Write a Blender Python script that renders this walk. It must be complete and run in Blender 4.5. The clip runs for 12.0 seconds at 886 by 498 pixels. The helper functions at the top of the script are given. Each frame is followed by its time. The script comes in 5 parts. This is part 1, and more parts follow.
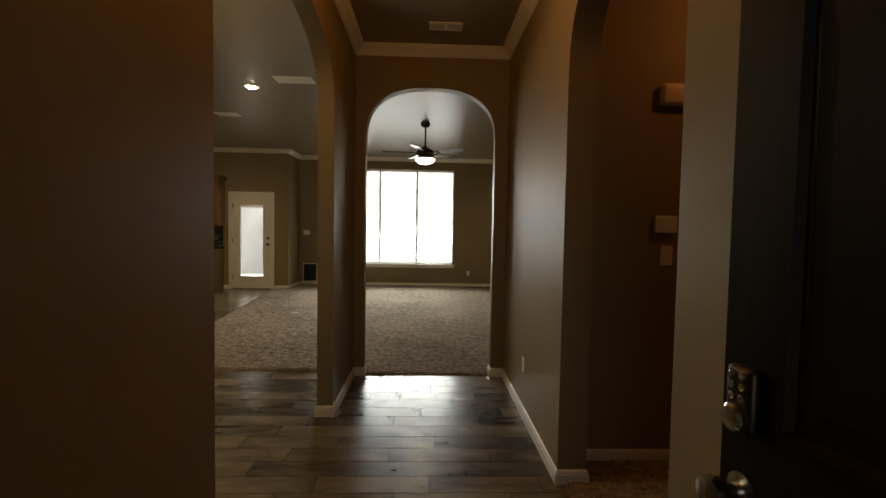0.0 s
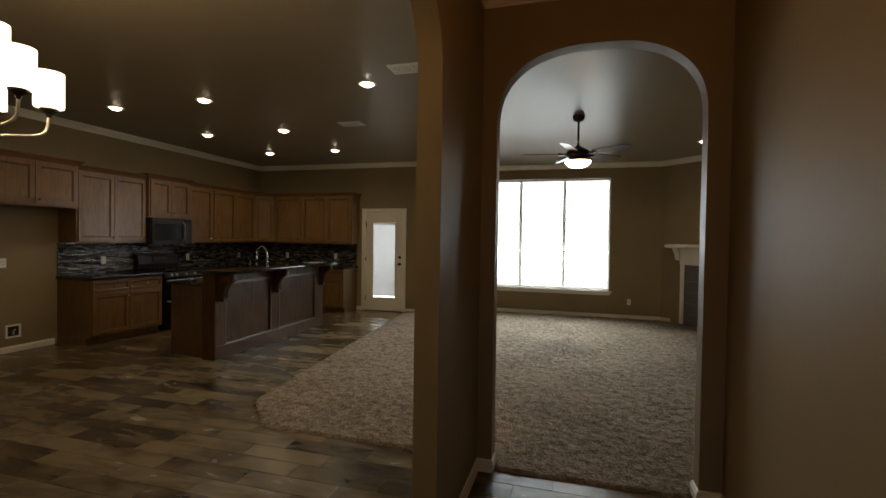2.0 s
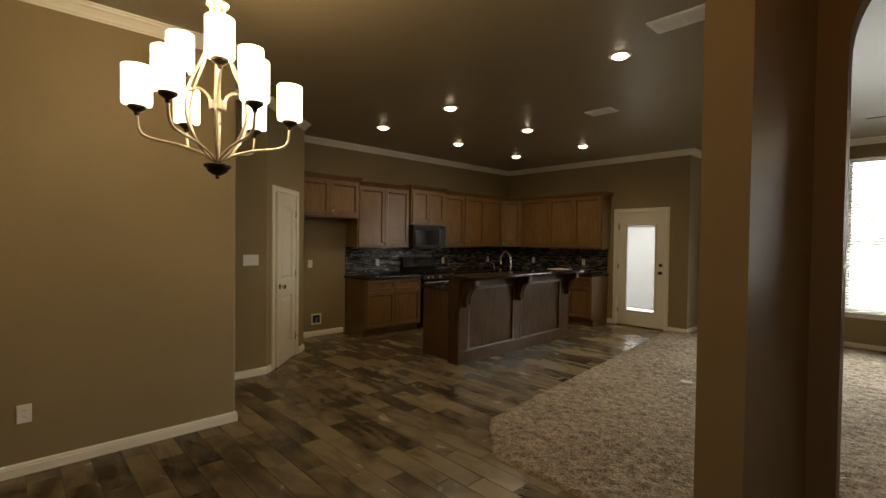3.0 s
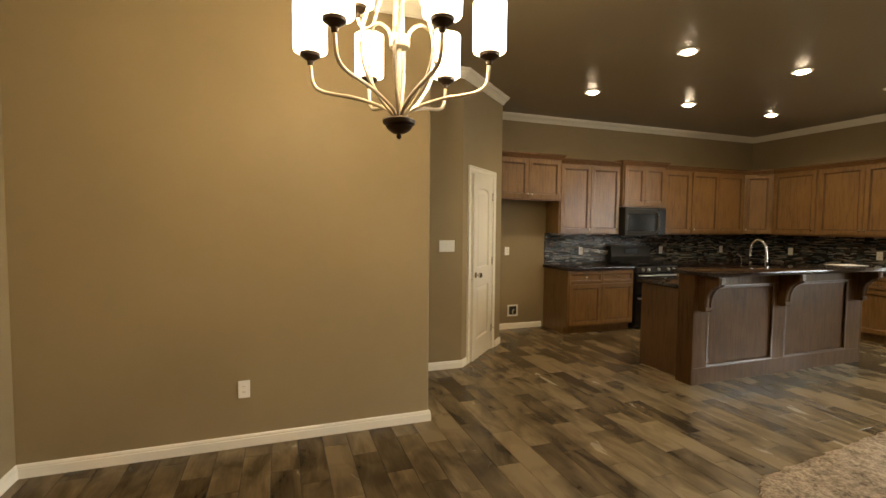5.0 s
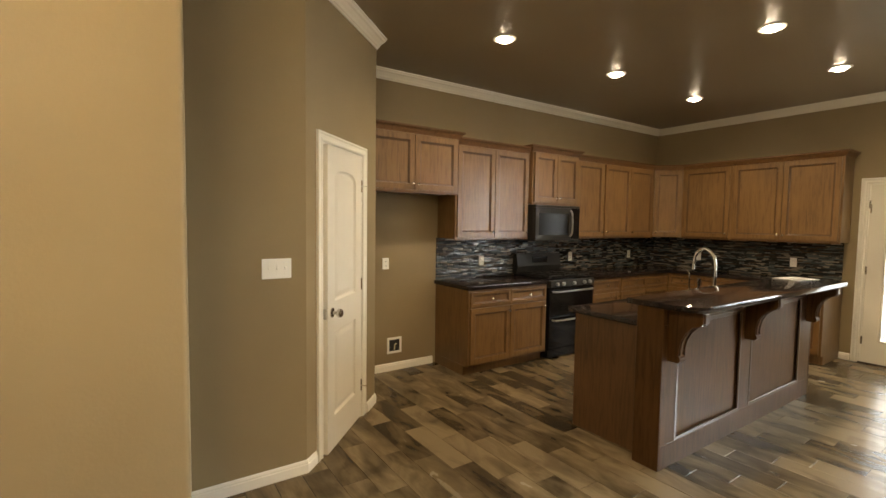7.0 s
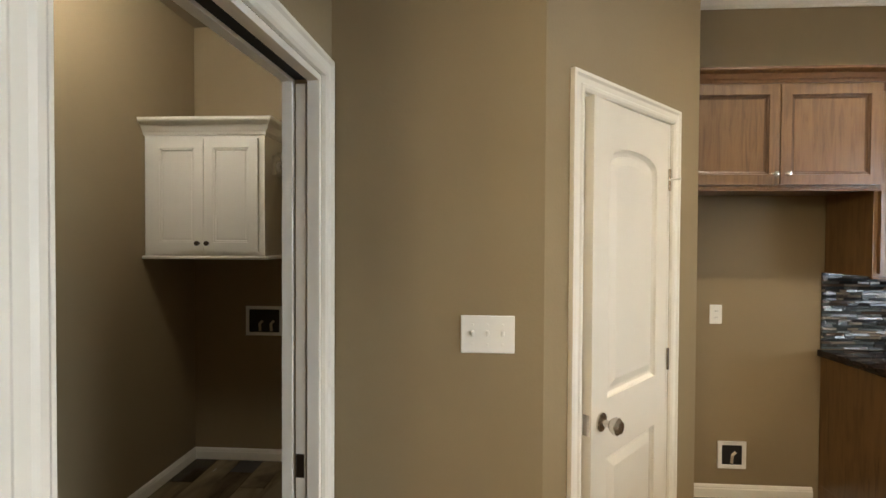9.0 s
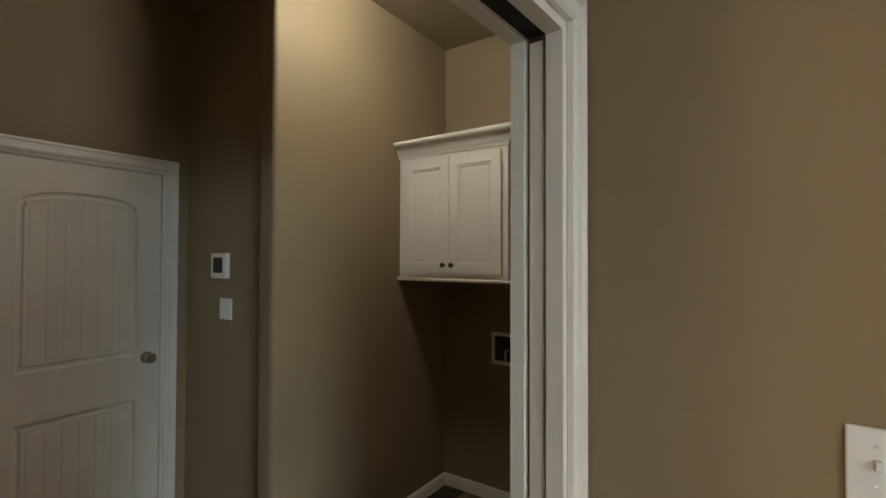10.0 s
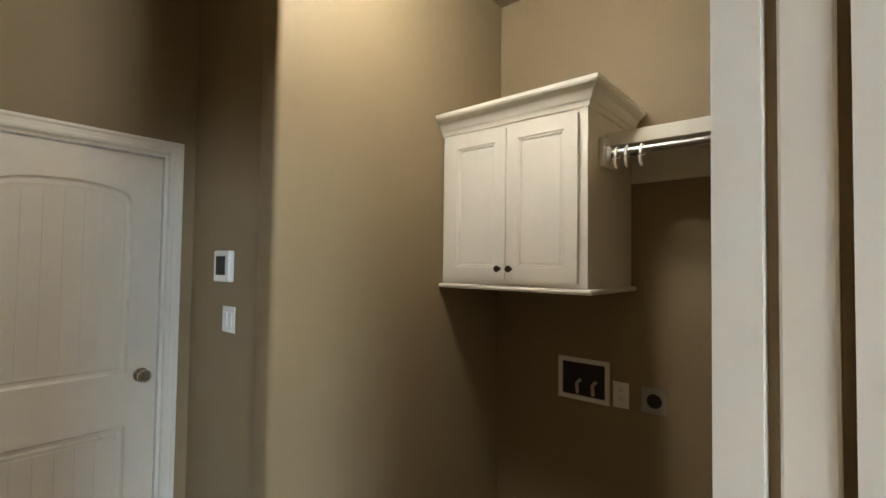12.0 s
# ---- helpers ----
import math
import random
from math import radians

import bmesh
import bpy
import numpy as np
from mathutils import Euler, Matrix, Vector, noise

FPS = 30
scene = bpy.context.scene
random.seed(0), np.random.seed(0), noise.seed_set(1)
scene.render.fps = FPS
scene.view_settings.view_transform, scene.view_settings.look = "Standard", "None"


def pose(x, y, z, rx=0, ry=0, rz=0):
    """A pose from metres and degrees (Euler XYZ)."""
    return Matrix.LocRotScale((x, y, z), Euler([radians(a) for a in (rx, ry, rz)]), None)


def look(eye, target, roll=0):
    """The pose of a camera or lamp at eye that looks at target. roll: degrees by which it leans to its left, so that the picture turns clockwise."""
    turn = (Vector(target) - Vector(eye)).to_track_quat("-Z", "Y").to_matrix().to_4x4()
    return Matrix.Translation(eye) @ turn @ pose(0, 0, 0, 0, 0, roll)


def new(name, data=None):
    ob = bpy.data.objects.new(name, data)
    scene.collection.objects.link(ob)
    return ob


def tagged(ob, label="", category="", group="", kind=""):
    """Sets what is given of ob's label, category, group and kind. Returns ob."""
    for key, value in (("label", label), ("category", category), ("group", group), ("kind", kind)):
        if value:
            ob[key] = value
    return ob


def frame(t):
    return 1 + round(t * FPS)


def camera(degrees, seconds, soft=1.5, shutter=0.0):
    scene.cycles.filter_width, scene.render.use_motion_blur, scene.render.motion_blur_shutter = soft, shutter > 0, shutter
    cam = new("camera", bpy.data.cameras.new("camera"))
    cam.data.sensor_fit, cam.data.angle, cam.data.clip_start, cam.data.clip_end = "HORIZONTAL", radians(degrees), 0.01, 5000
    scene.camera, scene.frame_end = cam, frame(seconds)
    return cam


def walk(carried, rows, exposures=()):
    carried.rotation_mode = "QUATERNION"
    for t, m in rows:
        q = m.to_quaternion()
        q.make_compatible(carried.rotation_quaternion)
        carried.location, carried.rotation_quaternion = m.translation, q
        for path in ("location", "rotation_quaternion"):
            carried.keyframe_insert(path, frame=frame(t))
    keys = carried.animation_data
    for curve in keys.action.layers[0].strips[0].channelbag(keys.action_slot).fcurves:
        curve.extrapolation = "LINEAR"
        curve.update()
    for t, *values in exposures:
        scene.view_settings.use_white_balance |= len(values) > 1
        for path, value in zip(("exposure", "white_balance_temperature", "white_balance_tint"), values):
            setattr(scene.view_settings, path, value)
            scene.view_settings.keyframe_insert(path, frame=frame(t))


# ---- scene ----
cam = camera(88.3, 12.0)
PATH = [
    (0, (-0.07, -0.137, 1.389), (-0.002, 1.86, 1.299), 1.0),
    (0.5, (-0.016, 0.162, 1.449), (0.069, 2.16, 1.388), 1.0),
    (1, (-0.084, 0.568, 1.468), (-0.058, 2.567, 1.414), 1.0),
    (1.5, (-0.13, 0.93, 1.453), (-0.229, 2.928, 1.429), 1.1),
    (2, (-0.183, 1.225, 1.48), (-0.725, 3.149, 1.441), 0.9),
    (2.5, (-0.335, 1.594, 1.501), (-1.348, 3.319, 1.462), 0.7),
    (3, (-0.44, 1.81, 1.508), (-1.89, 3.187, 1.467), 0.7),
    (3.5, (-0.466, 1.933, 1.514), (-2.281, 2.771, 1.463), 0.5),
    (3.7, (-0.49, 1.934, 1.516), (-2.375, 2.601, 1.46), 0.6),
    (5.3, (-1.286, 2.227, 1.468), (-3.158, 2.918, 1.342), 0.6),
    (5.5, (-1.426, 2.333, 1.492), (-3.267, 3.105, 1.364), 0.6),
    (6, (-1.87, 2.581, 1.522), (-3.635, 3.514, 1.391), 0.6),
    (6.5, (-2.345, 2.756, 1.564), (-4.012, 3.852, 1.437), 0.7),
    (6.7, (-2.498, 2.857, 1.55), (-4.148, 3.981, 1.433), 0.8),
    (8.3, (-3.586, 3.597, 1.531), (-5.471, 4.266, 1.538), 0.4),
    (8.5, (-3.71, 3.651, 1.531), (-5.672, 4.04, 1.526), 0.4),
    (9, (-4.018, 3.631, 1.545), (-6.015, 3.518, 1.513), 0.3),
    (9.5, (-4.265, 3.568, 1.546), (-6.177, 2.981, 1.554), 0.0),
    (10, (-4.482, 3.495, 1.574), (-6.133, 2.367, 1.609), 0.2),
    (10.5, (-4.646, 3.325, 1.545), (-6.091, 1.943, 1.58), 0.5),
    (11, (-4.756, 3.232, 1.546), (-6.139, 1.787, 1.579), 0.6),
    (11.5, (-4.829, 3.2, 1.522), (-6.229, 1.772, 1.56), 0.7),
    (12, (-4.948, 3.151, 1.546), (-6.466, 1.85, 1.611), 0.8),
]
EXPO = [(0.0, -0.75, 7700, 10), (1.5, -0.85, 7600, 10), (2.0, -0.93, 7000, 10), (2.5, -0.82, 6900, 10), (3.5, -0.3, 8200, 10), (5.5, 0.8, 7300, 10), (6.5, 0.9, 7200, 10),
        (8.5, 1.08, 6400, 10), (9.5, 0.9, 5900, 10), (10.0, 0.66, 6000, 10), (10.5, 0.85, 6000, 10), (11.0, 1.0, 6000, 10), (12.0, 1.78, 5900, 10)]
walk(cam, [(t, look(eye, target, roll)) for t, eye, target, roll in PATH], exposures=EXPO)

# ---- light ----
world = bpy.data.worlds.new("world")
scene.world = world
world.use_nodes = True
_n = world.node_tree
_bg = _n.nodes["Background"]
_sky = _n.nodes.new("ShaderNodeTexSky")
_sky.sky_type = "NISHITA"
_sky.sun_disc = False
_sky.sun_elevation, _sky.sun_rotation = radians(40), radians(270)
_n.links.new(_sky.outputs[0], _bg.inputs[0])
_bg.inputs[1].default_value = 0.05


def lamp(name, kind, loc, power, color, size=0.1, rot=(0, 0, 0), size_y=None, spread=None, spot=None):
    d = bpy.data.lights.new(name, kind)
    d.energy, d.color = power, color
    if kind == "AREA":
        d.shape = "RECTANGLE" if size_y else "DISK"
        d.size = size
        if size_y:
            d.size_y = size_y
        if spread:
            d.spread = radians(spread)
    elif kind == "SUN":
        d.angle = size
    else:
        d.shadow_soft_size = size
        if spot:
            d.spot_size, d.spot_blend = radians(spot), 0.8
    o = new(name, d)
    o.location = loc
    o.rotation_euler = [radians(a) for a in rot]
    return o


lamp("sun", "SUN", (0, 0, 8), 3.0, (1, 0.95, 0.88), radians(0.5), (50, 0, 90))
H = 3.035
WINX, WINZ = (-2.09, 0.54), (0.52, 2.76)
lamp("window_daylight", "AREA", (-0.78, 10.66, 1.60), 150, (0.80, 0.92, 1.0), 2.6, (-57, 0, 0), 2.2, spread=110)
lamp("entry_daylight", "AREA", (0.10, -0.21, 1.03), 0.9, (0.86, 0.93, 1.0), 0.86, (90, 0, 0), 1.9, spread=60)
lamp("door_daylight", "AREA", (-3.89, 9.86, 1.15), 2.2, (0.90, 0.96, 1.0), 0.5, (-90, 0, 0), 1.5)
CANS = [(-4.26, 5.53), (-2.19, 5.45), (-5.59, 7.01), (-4.25, 7.01), (-5.59, 8.51), (-4.25, 8.51), (-5.59, 5.54), (1.72, 8.96)]
WARM = (1.0, 0.78, 0.52)
for cx, cy in CANS:
    lamp("can_light", "SPOT", (cx, cy, H - 0.045), 34, (1.0, 0.81, 0.56), 0.05, spot=158)
CHX, CHY = -2.655, 2.496


# ---- materials ----
def mat(name, color, rough=0.5, metal=0.0, spec=0.5, coat=0.0):
    m = bpy.data.materials.new(name)
    m.use_nodes = True
    b = m.node_tree.nodes["Principled BSDF"]
    b.inputs["Base Color"].default_value = (*color, 1)
    b.inputs["Roughness"].default_value = rough
    b.inputs["Metallic"].default_value = metal
    b.inputs["Specular IOR Level"].default_value = spec
    b.inputs["Coat Weight"].default_value = coat
    return m, m.node_tree, b


def node(nt, kind, **kw):
    n = nt.nodes.new("ShaderNode" + kind)
    for k, v in kw.items():
        if k == "op":
            n.operation = v
        elif k == "blend":
            n.blend_type = v
        elif k == "dtype":
            n.data_type = v
        else:
            n.inputs[k.replace("_", " ")].default_value = v
    return n


def coords(nt, scale=(1, 1, 1), kind="Object"):
    tc = nt.nodes.new("ShaderNodeTexCoord")
    mp = node(nt, "Mapping", Scale=scale)
    nt.links.new(tc.outputs[kind], mp.inputs[0])
    return mp


def ramp(nt, src, stops):
    r = nt.nodes.new("ShaderNodeValToRGB")
    e = r.color_ramp.elements
    while len(e) < len(stops):
        e.new(0.5)
    for el, (p, c) in zip(e, stops):
        el.position, el.color = p, (*c, 1)
    nt.links.new(src, r.inputs[0])
    return r


def bump(nt, b, src, strength, dist):
    bp = node(nt, "Bump", Strength=strength, Distance=dist)
    nt.links.new(src, bp.inputs["Height"])
    nt.links.new(bp.outputs[0], b.inputs["Normal"])
    return bp


def tone(c, k):
    return tuple(min(1, v * k) for v in c)


def paint(name, color, rough=0.5, peel=0.35, spec=0.5, fine=90):
    m, nt, b = mat(name, color, rough, spec=spec)
    mp = coords(nt)
    n1 = node(nt, "TexNoise", Scale=fine, Detail=3.0)
    n2 = node(nt, "TexNoise", Scale=1.3, Detail=4.0)
    nt.links.new(mp.outputs[0], n1.inputs[0])
    nt.links.new(mp.outputs[0], n2.inputs[0])
    r = ramp(nt, n2.outputs[0], [(0.3, tone(color, 0.94)), (0.7, tone(color, 1.05))])
    nt.links.new(r.outputs[0], b.inputs["Base Color"])
    rr = node(nt, "MapRange", To_Min=rough * 0.9, To_Max=rough * 1.12)
    nt.links.new(n2.outputs[0], rr.inputs[0])
    nt.links.new(rr.outputs[0], b.inputs["Roughness"])
    if peel:
        bump(nt, b, n1.outputs[0], peel, 0.002)
    return m


def wood(name, dark, light, rough=0.38, axis=2, scale=1.0, spec=0.45, coat=0.08):
    m, nt, b = mat(name, light, rough, spec=spec, coat=coat)
    b.inputs["Coat Roughness"].default_value = 0.22
    tc = nt.nodes.new("ShaderNodeTexCoord")
    oi = nt.nodes.new("ShaderNodeObjectInfo")
    add = node(nt, "VectorMath", op="ADD")
    mul = node(nt, "VectorMath", op="SCALE")
    cmb = nt.nodes.new("ShaderNodeCombineXYZ")
    for i in range(3):
        nt.links.new(oi.outputs["Random"], cmb.inputs[i])
    nt.links.new(cmb.outputs[0], mul.inputs[0])
    mul.inputs["Scale"].default_value = 37.0
    nt.links.new(tc.outputs["Object"], add.inputs[0])
    nt.links.new(mul.outputs[0], add.inputs[1])
    sc = [24 * scale] * 3
    sc[axis] = 2.2 * scale
    mp = node(nt, "Mapping", Scale=sc)
    nt.links.new(add.outputs[0], mp.inputs[0])
    n1 = node(nt, "TexNoise", Scale=1.6, Detail=6.0, Roughness=0.62, Distortion=0.7)
    nt.links.new(mp.outputs[0], n1.inputs[0])
    sc2 = [120 * scale] * 3
    sc2[axis] = 4 * scale
    mp2 = node(nt, "Mapping", Scale=sc2)
    nt.links.new(add.outputs[0], mp2.inputs[0])
    n2 = node(nt, "TexNoise", Scale=1.0, Detail=3.0)
    nt.links.new(mp2.outputs[0], n2.inputs[0])
    n3 = node(nt, "TexNoise", Scale=3.0, Detail=3.0)
    nt.links.new(add.outputs[0], n3.inputs[0])
    mx = node(nt, "Math", op="MULTIPLY_ADD")
    mx.inputs[1].default_value = 0.16
    nt.links.new(n2.outputs[0], mx.inputs[0])
    nt.links.new(n1.outputs[0], mx.inputs[2])
    mx2 = node(nt, "Math", op="MULTIPLY_ADD")
    mx2.inputs[1].default_value = 0.45
    nt.links.new(n3.outputs[0], mx2.inputs[0])
    nt.links.new(mx.outputs[0], mx2.inputs[2])
    r = ramp(nt, mx2.outputs[0], [(0.48, dark), (0.84, light), (1.0, tone(light, 1.12))])
    nt.links.new(r.outputs[0], b.inputs["Base Color"])
    bump(nt, b, mx.outputs[0], 0.12, 0.002)
    return m


WALLC = (0.270, 0.208, 0.120)
M_WALL = paint("wall_paint", WALLC, 0.50, 0.22, spec=0.17)
M_CEIL = paint("ceiling_paint", (0.262, 0.209, 0.136), 0.37, 0.45, fine=60)
M_TRIM = paint("trim_paint", (0.77, 0.735, 0.65), 0.35, 0.0)
M_DOORW = paint("door_paint", (0.73, 0.685, 0.59), 0.38, 0.08, fine=200)
M_CABW = paint("white_cabinet_paint", (0.72, 0.69, 0.61), 0.40, 0.0)
M_WOOD = wood("stained_cherry_wood", (0.078, 0.038, 0.013), (0.172, 0.093, 0.034), rough=0.34, coat=0.45)
M_WOODX = wood("stained_wood_level_grain", (0.075, 0.035, 0.013), (0.150, 0.073, 0.027), axis=1)
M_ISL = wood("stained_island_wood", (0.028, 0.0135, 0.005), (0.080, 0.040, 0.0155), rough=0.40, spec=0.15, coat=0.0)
# brighter copy of the island stain; the end's lighter look is put into the colour
M_ISLE = wood("stained_island_end_lit", (0.045, 0.023, 0.010), (0.115, 0.060, 0.026), rough=0.40, spec=0.3)
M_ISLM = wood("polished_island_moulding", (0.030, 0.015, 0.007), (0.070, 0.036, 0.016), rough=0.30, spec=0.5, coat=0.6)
M_ESP = wood("espresso_door_wood", (0.005, 0.004, 0.003), (0.014, 0.010, 0.008), rough=0.5, spec=0.15, coat=0.0)
M_PLATE = paint("white_plastic", (0.80, 0.79, 0.75), 0.35, 0)
M_STEEL, _nt, _b = mat("brushed_steel", (0.45, 0.44, 0.42), 0.30, 1.0)
M_NICKEL, _nt, _b = mat("satin_nickel", (0.62, 0.58, 0.52), 0.22, 1.0)
M_BRASSY, _nt, _b = mat("champagne_metal", (0.60, 0.53, 0.41), 0.36, 0.75)
M_BRONZE, _nt, _b = mat("dark_bronze", (0.055, 0.038, 0.026), 0.35, 0.8)
M_BLACK, _nt, _b = mat("black_gloss", (0.005, 0.005, 0.006), 0.12, spec=0.22)
M_DARK, _nt, _b = mat("matt_black", (0.012, 0.011, 0.010), 0.6)
M_GREY, _nt, _b = mat("grey_slate_steel", (0.034, 0.033, 0.031), 0.42, 0.50, spec=0.25)


def glow(name, color, strength):
    m, nt, b = mat(name, (0.8, 0.78, 0.72), 0.4)
    b.inputs["Emission Color"].default_value = (*color, 1)
    b.inputs["Emission Strength"].default_value = strength
    return m


M_BULB = glow("lit_can_lens", (1.0, 0.86, 0.66), 45)
M_SHADE = glow("lit_opal_glass", (1.0, 0.86, 0.66), 5.5)
M_FANBOWL = glow("lit_fan_bowl", (1.0, 0.88, 0.70), 14)


def granite():
    m, nt, b = mat("dark_granite", (0.02, 0.018, 0.017), 0.10, spec=0.34)
    mp = coords(nt)
    v = node(nt, "TexVoronoi", Scale=240.0)
    n2 = node(nt, "TexNoise", Scale=35.0, Detail=5.0)
    nt.links.new(mp.outputs[0], v.inputs[0])
    nt.links.new(mp.outputs[0], n2.inputs[0])
    mix = node(nt, "Math", op="MULTIPLY")
    nt.links.new(v.outputs["Color"], mix.inputs[0])
    nt.links.new(n2.outputs[0], mix.inputs[1])
    r = ramp(nt, mix.outputs[0], [(0.25, (0.010, 0.008, 0.008)), (0.5, (0.045, 0.026, 0.020)), (0.62, (0.16, 0.11, 0.09))])
    nt.links.new(r.outputs[0], b.inputs["Base Color"])
    return m


def plank_tile():
    m, nt, b = mat("wood_look_tile", (0.2, 0.14, 0.09), 0.32, spec=0.32)
    tc = nt.nodes.new("ShaderNodeTexCoord")
    geo = nt.nodes.new("ShaderNodeNewGeometry")
    oi = nt.nodes.new("ShaderNodeObjectInfo")
    rnd = node(nt, "Math", op="ADD")
    nt.links.new(oi.outputs["Random"], rnd.inputs[0])
    nt.links.new(geo.outputs["Random Per Island"], rnd.inputs[1])
    fr = node(nt, "Math", op="FRACT")
    nt.links.new(rnd.outputs[0], fr.inputs[0])
    cmb = nt.nodes.new("ShaderNodeCombineXYZ")
    sc = node(nt, "Math", op="MULTIPLY")
    sc.inputs[1].default_value = 61.0
    nt.links.new(fr.outputs[0], sc.inputs[0])
    nt.links.new(sc.outputs[0], cmb.inputs[1])
    nt.links.new(sc.outputs[0], cmb.inputs[0])
    add = node(nt, "VectorMath", op="ADD")
    nt.links.new(tc.outputs["Object"], add.inputs[0])
    nt.links.new(cmb.outputs[0], add.inputs[1])
    mp = node(nt, "Mapping", Scale=(1.5, 4.2, 1.0))
    nt.links.new(add.outputs[0], mp.inputs[0])
    n1 = node(nt, "TexNoise", Scale=1.5, Detail=5.0, Roughness=0.52, Distortion=0.8)
    nt.links.new(mp.outputs[0], n1.inputs[0])
    mp2 = node(nt, "Mapping", Scale=(5.0, 70.0, 1.0))
    nt.links.new(add.outputs[0], mp2.inputs[0])
    n2 = node(nt, "TexNoise", Scale=1.0, Detail=4.0, Distortion=0.4)
    nt.links.new(mp2.outputs[0], n2.inputs[0])
    mp3 = node(nt, "Mapping", Scale=(1.6, 2.6, 1.0))
    nt.links.new(add.outputs[0], mp3.inputs[0])
    n3 = node(nt, "TexNoise", Scale=1.1, Detail=3.0, Distortion=0.8)
    nt.links.new(mp3.outputs[0], n3.inputs[0])
    s1 = node(nt, "Math", op="MULTIPLY_ADD")
    s1.inputs[1].default_value = 0.15
    nt.links.new(n2.outputs[0], s1.inputs[0])
    nt.links.new(n1.outputs[0], s1.inputs[2])
    s2 = node(nt, "Math", op="MULTIPLY_ADD")
    s2.inputs[1].default_value = 0.44
    nt.links.new(fr.outputs[0], s2.inputs[0])
    nt.links.new(s1.outputs[0], s2.inputs[2])
    r = ramp(nt, s2.outputs[0], [(0.42, (0.027, 0.019, 0.011)), (0.58, (0.069, 0.049, 0.027)), (0.76, (0.118, 0.087, 0.048)), (0.96, (0.195, 0.148, 0.088))])
    nt.links.new(r.outputs[0], b.inputs["Base Color"])
    cut = ramp(nt, n3.outputs[0], [(0.30, (0.24, 0.22, 0.21)), (0.52, (1, 1, 1))])
    mixc = node(nt, "Mix", dtype="RGBA", blend="MULTIPLY")
    mixc.inputs[0].default_value = 0.75
    nt.links.new(r.outputs[0], mixc.inputs[6])
    nt.links.new(cut.outputs[0], mixc.inputs[7])
    nt.links.new(mixc.outputs[2], b.inputs["Base Color"])
    rr = node(nt, "MapRange", To_Min=0.17, To_Max=0.32)
    nt.links.new(n1.outputs[0], rr.inputs[0])
    nt.links.new(rr.outputs[0], b.inputs["Roughness"])
    bump(nt, b, n2.outputs[0], 0.12, 0.002)
    return m


def carpet_mat():
    m, nt, b = mat("cut_pile_carpet", (0.33, 0.26, 0.2), 0.95, spec=0.1)
    mp = coords(nt)
    n1 = node(nt, "TexNoise", Scale=55.0, Detail=3.0)
    n2 = node(nt, "TexNoise", Scale=17.0, Detail=5.0)
    n3 = node(nt, "TexNoise", Scale=1.1, Detail=3.0)
    for n in (n1, n2, n3):
        nt.links.new(mp.outputs[0], n.inputs[0])
    a = node(nt, "Math", op="ADD")
    nt.links.new(n1.outputs[0], a.inputs[0])
    nt.links.new(n2.outputs[0], a.inputs[1])
    a2 = node(nt, "Math", op="MULTIPLY_ADD")
    a2.inputs[1].default_value = 0.5
    nt.links.new(n3.outputs[0], a2.inputs[0])
    nt.links.new(a.outputs[0], a2.inputs[2])
    r = ramp(nt, a2.outputs[0], [(0.9, (0.100, 0.075, 0.054)), (1.0, (0.37, 0.30, 0.225))])
    r.color_ramp.elements[0].position = 0.0
    mr = node(nt, "MapRange", From_Min=0.95, From_Max=1.5)
    nt.links.new(a2.outputs[0], mr.inputs[0])
    nt.links.new(mr.outputs[0], r.inputs[0])
    nt.links.new(r.outputs[0], b.inputs["Base Color"])
    bump(nt, b, a.outputs[0], 0.9, 0.012)
    return m


def mosaic_mat():
    m, nt, b = mat("glass_and_stone_mosaic", (0.1, 0.1, 0.1), 0.12)
    geo = nt.nodes.new("ShaderNodeNewGeometry")
    r = ramp(nt, geo.outputs["Random Per Island"], [(0.0, (0.015, 0.018, 0.020)), (0.28, (0.05, 0.062, 0.066)), (0.42, (0.08, 0.055, 0.038)),
                                                    (0.56, (0.12, 0.14, 0.145)), (0.74, (0.27, 0.24, 0.20)), (0.90, (0.03, 0.027, 0.025))])
    r.color_ramp.interpolation = "CONSTANT"
    nt.links.new(r.outputs[0], b.inputs["Base Color"])
    fr = node(nt, "Math", op="MULTIPLY")
    fr.inputs[1].default_value = 7.31
    f2 = node(nt, "Math", op="FRACT")
    nt.links.new(geo.outputs["Random Per Island"], fr.inputs[0])
    nt.links.new(fr.outputs[0], f2.inputs[0])
    rr = node(nt, "MapRange", To_Min=0.05, To_Max=0.30)
    nt.links.new(f2.outputs[0], rr.inputs[0])
    nt.links.new(rr.outputs[0], b.inputs["Roughness"])
    return m


def glass_mat():
    m, nt, b = mat("window_glass", (1, 1, 1), 0.0)
    b.inputs["Transmission Weight"].default_value = 1.0
    b.inputs["IOR"].default_value = 1.45
    return m


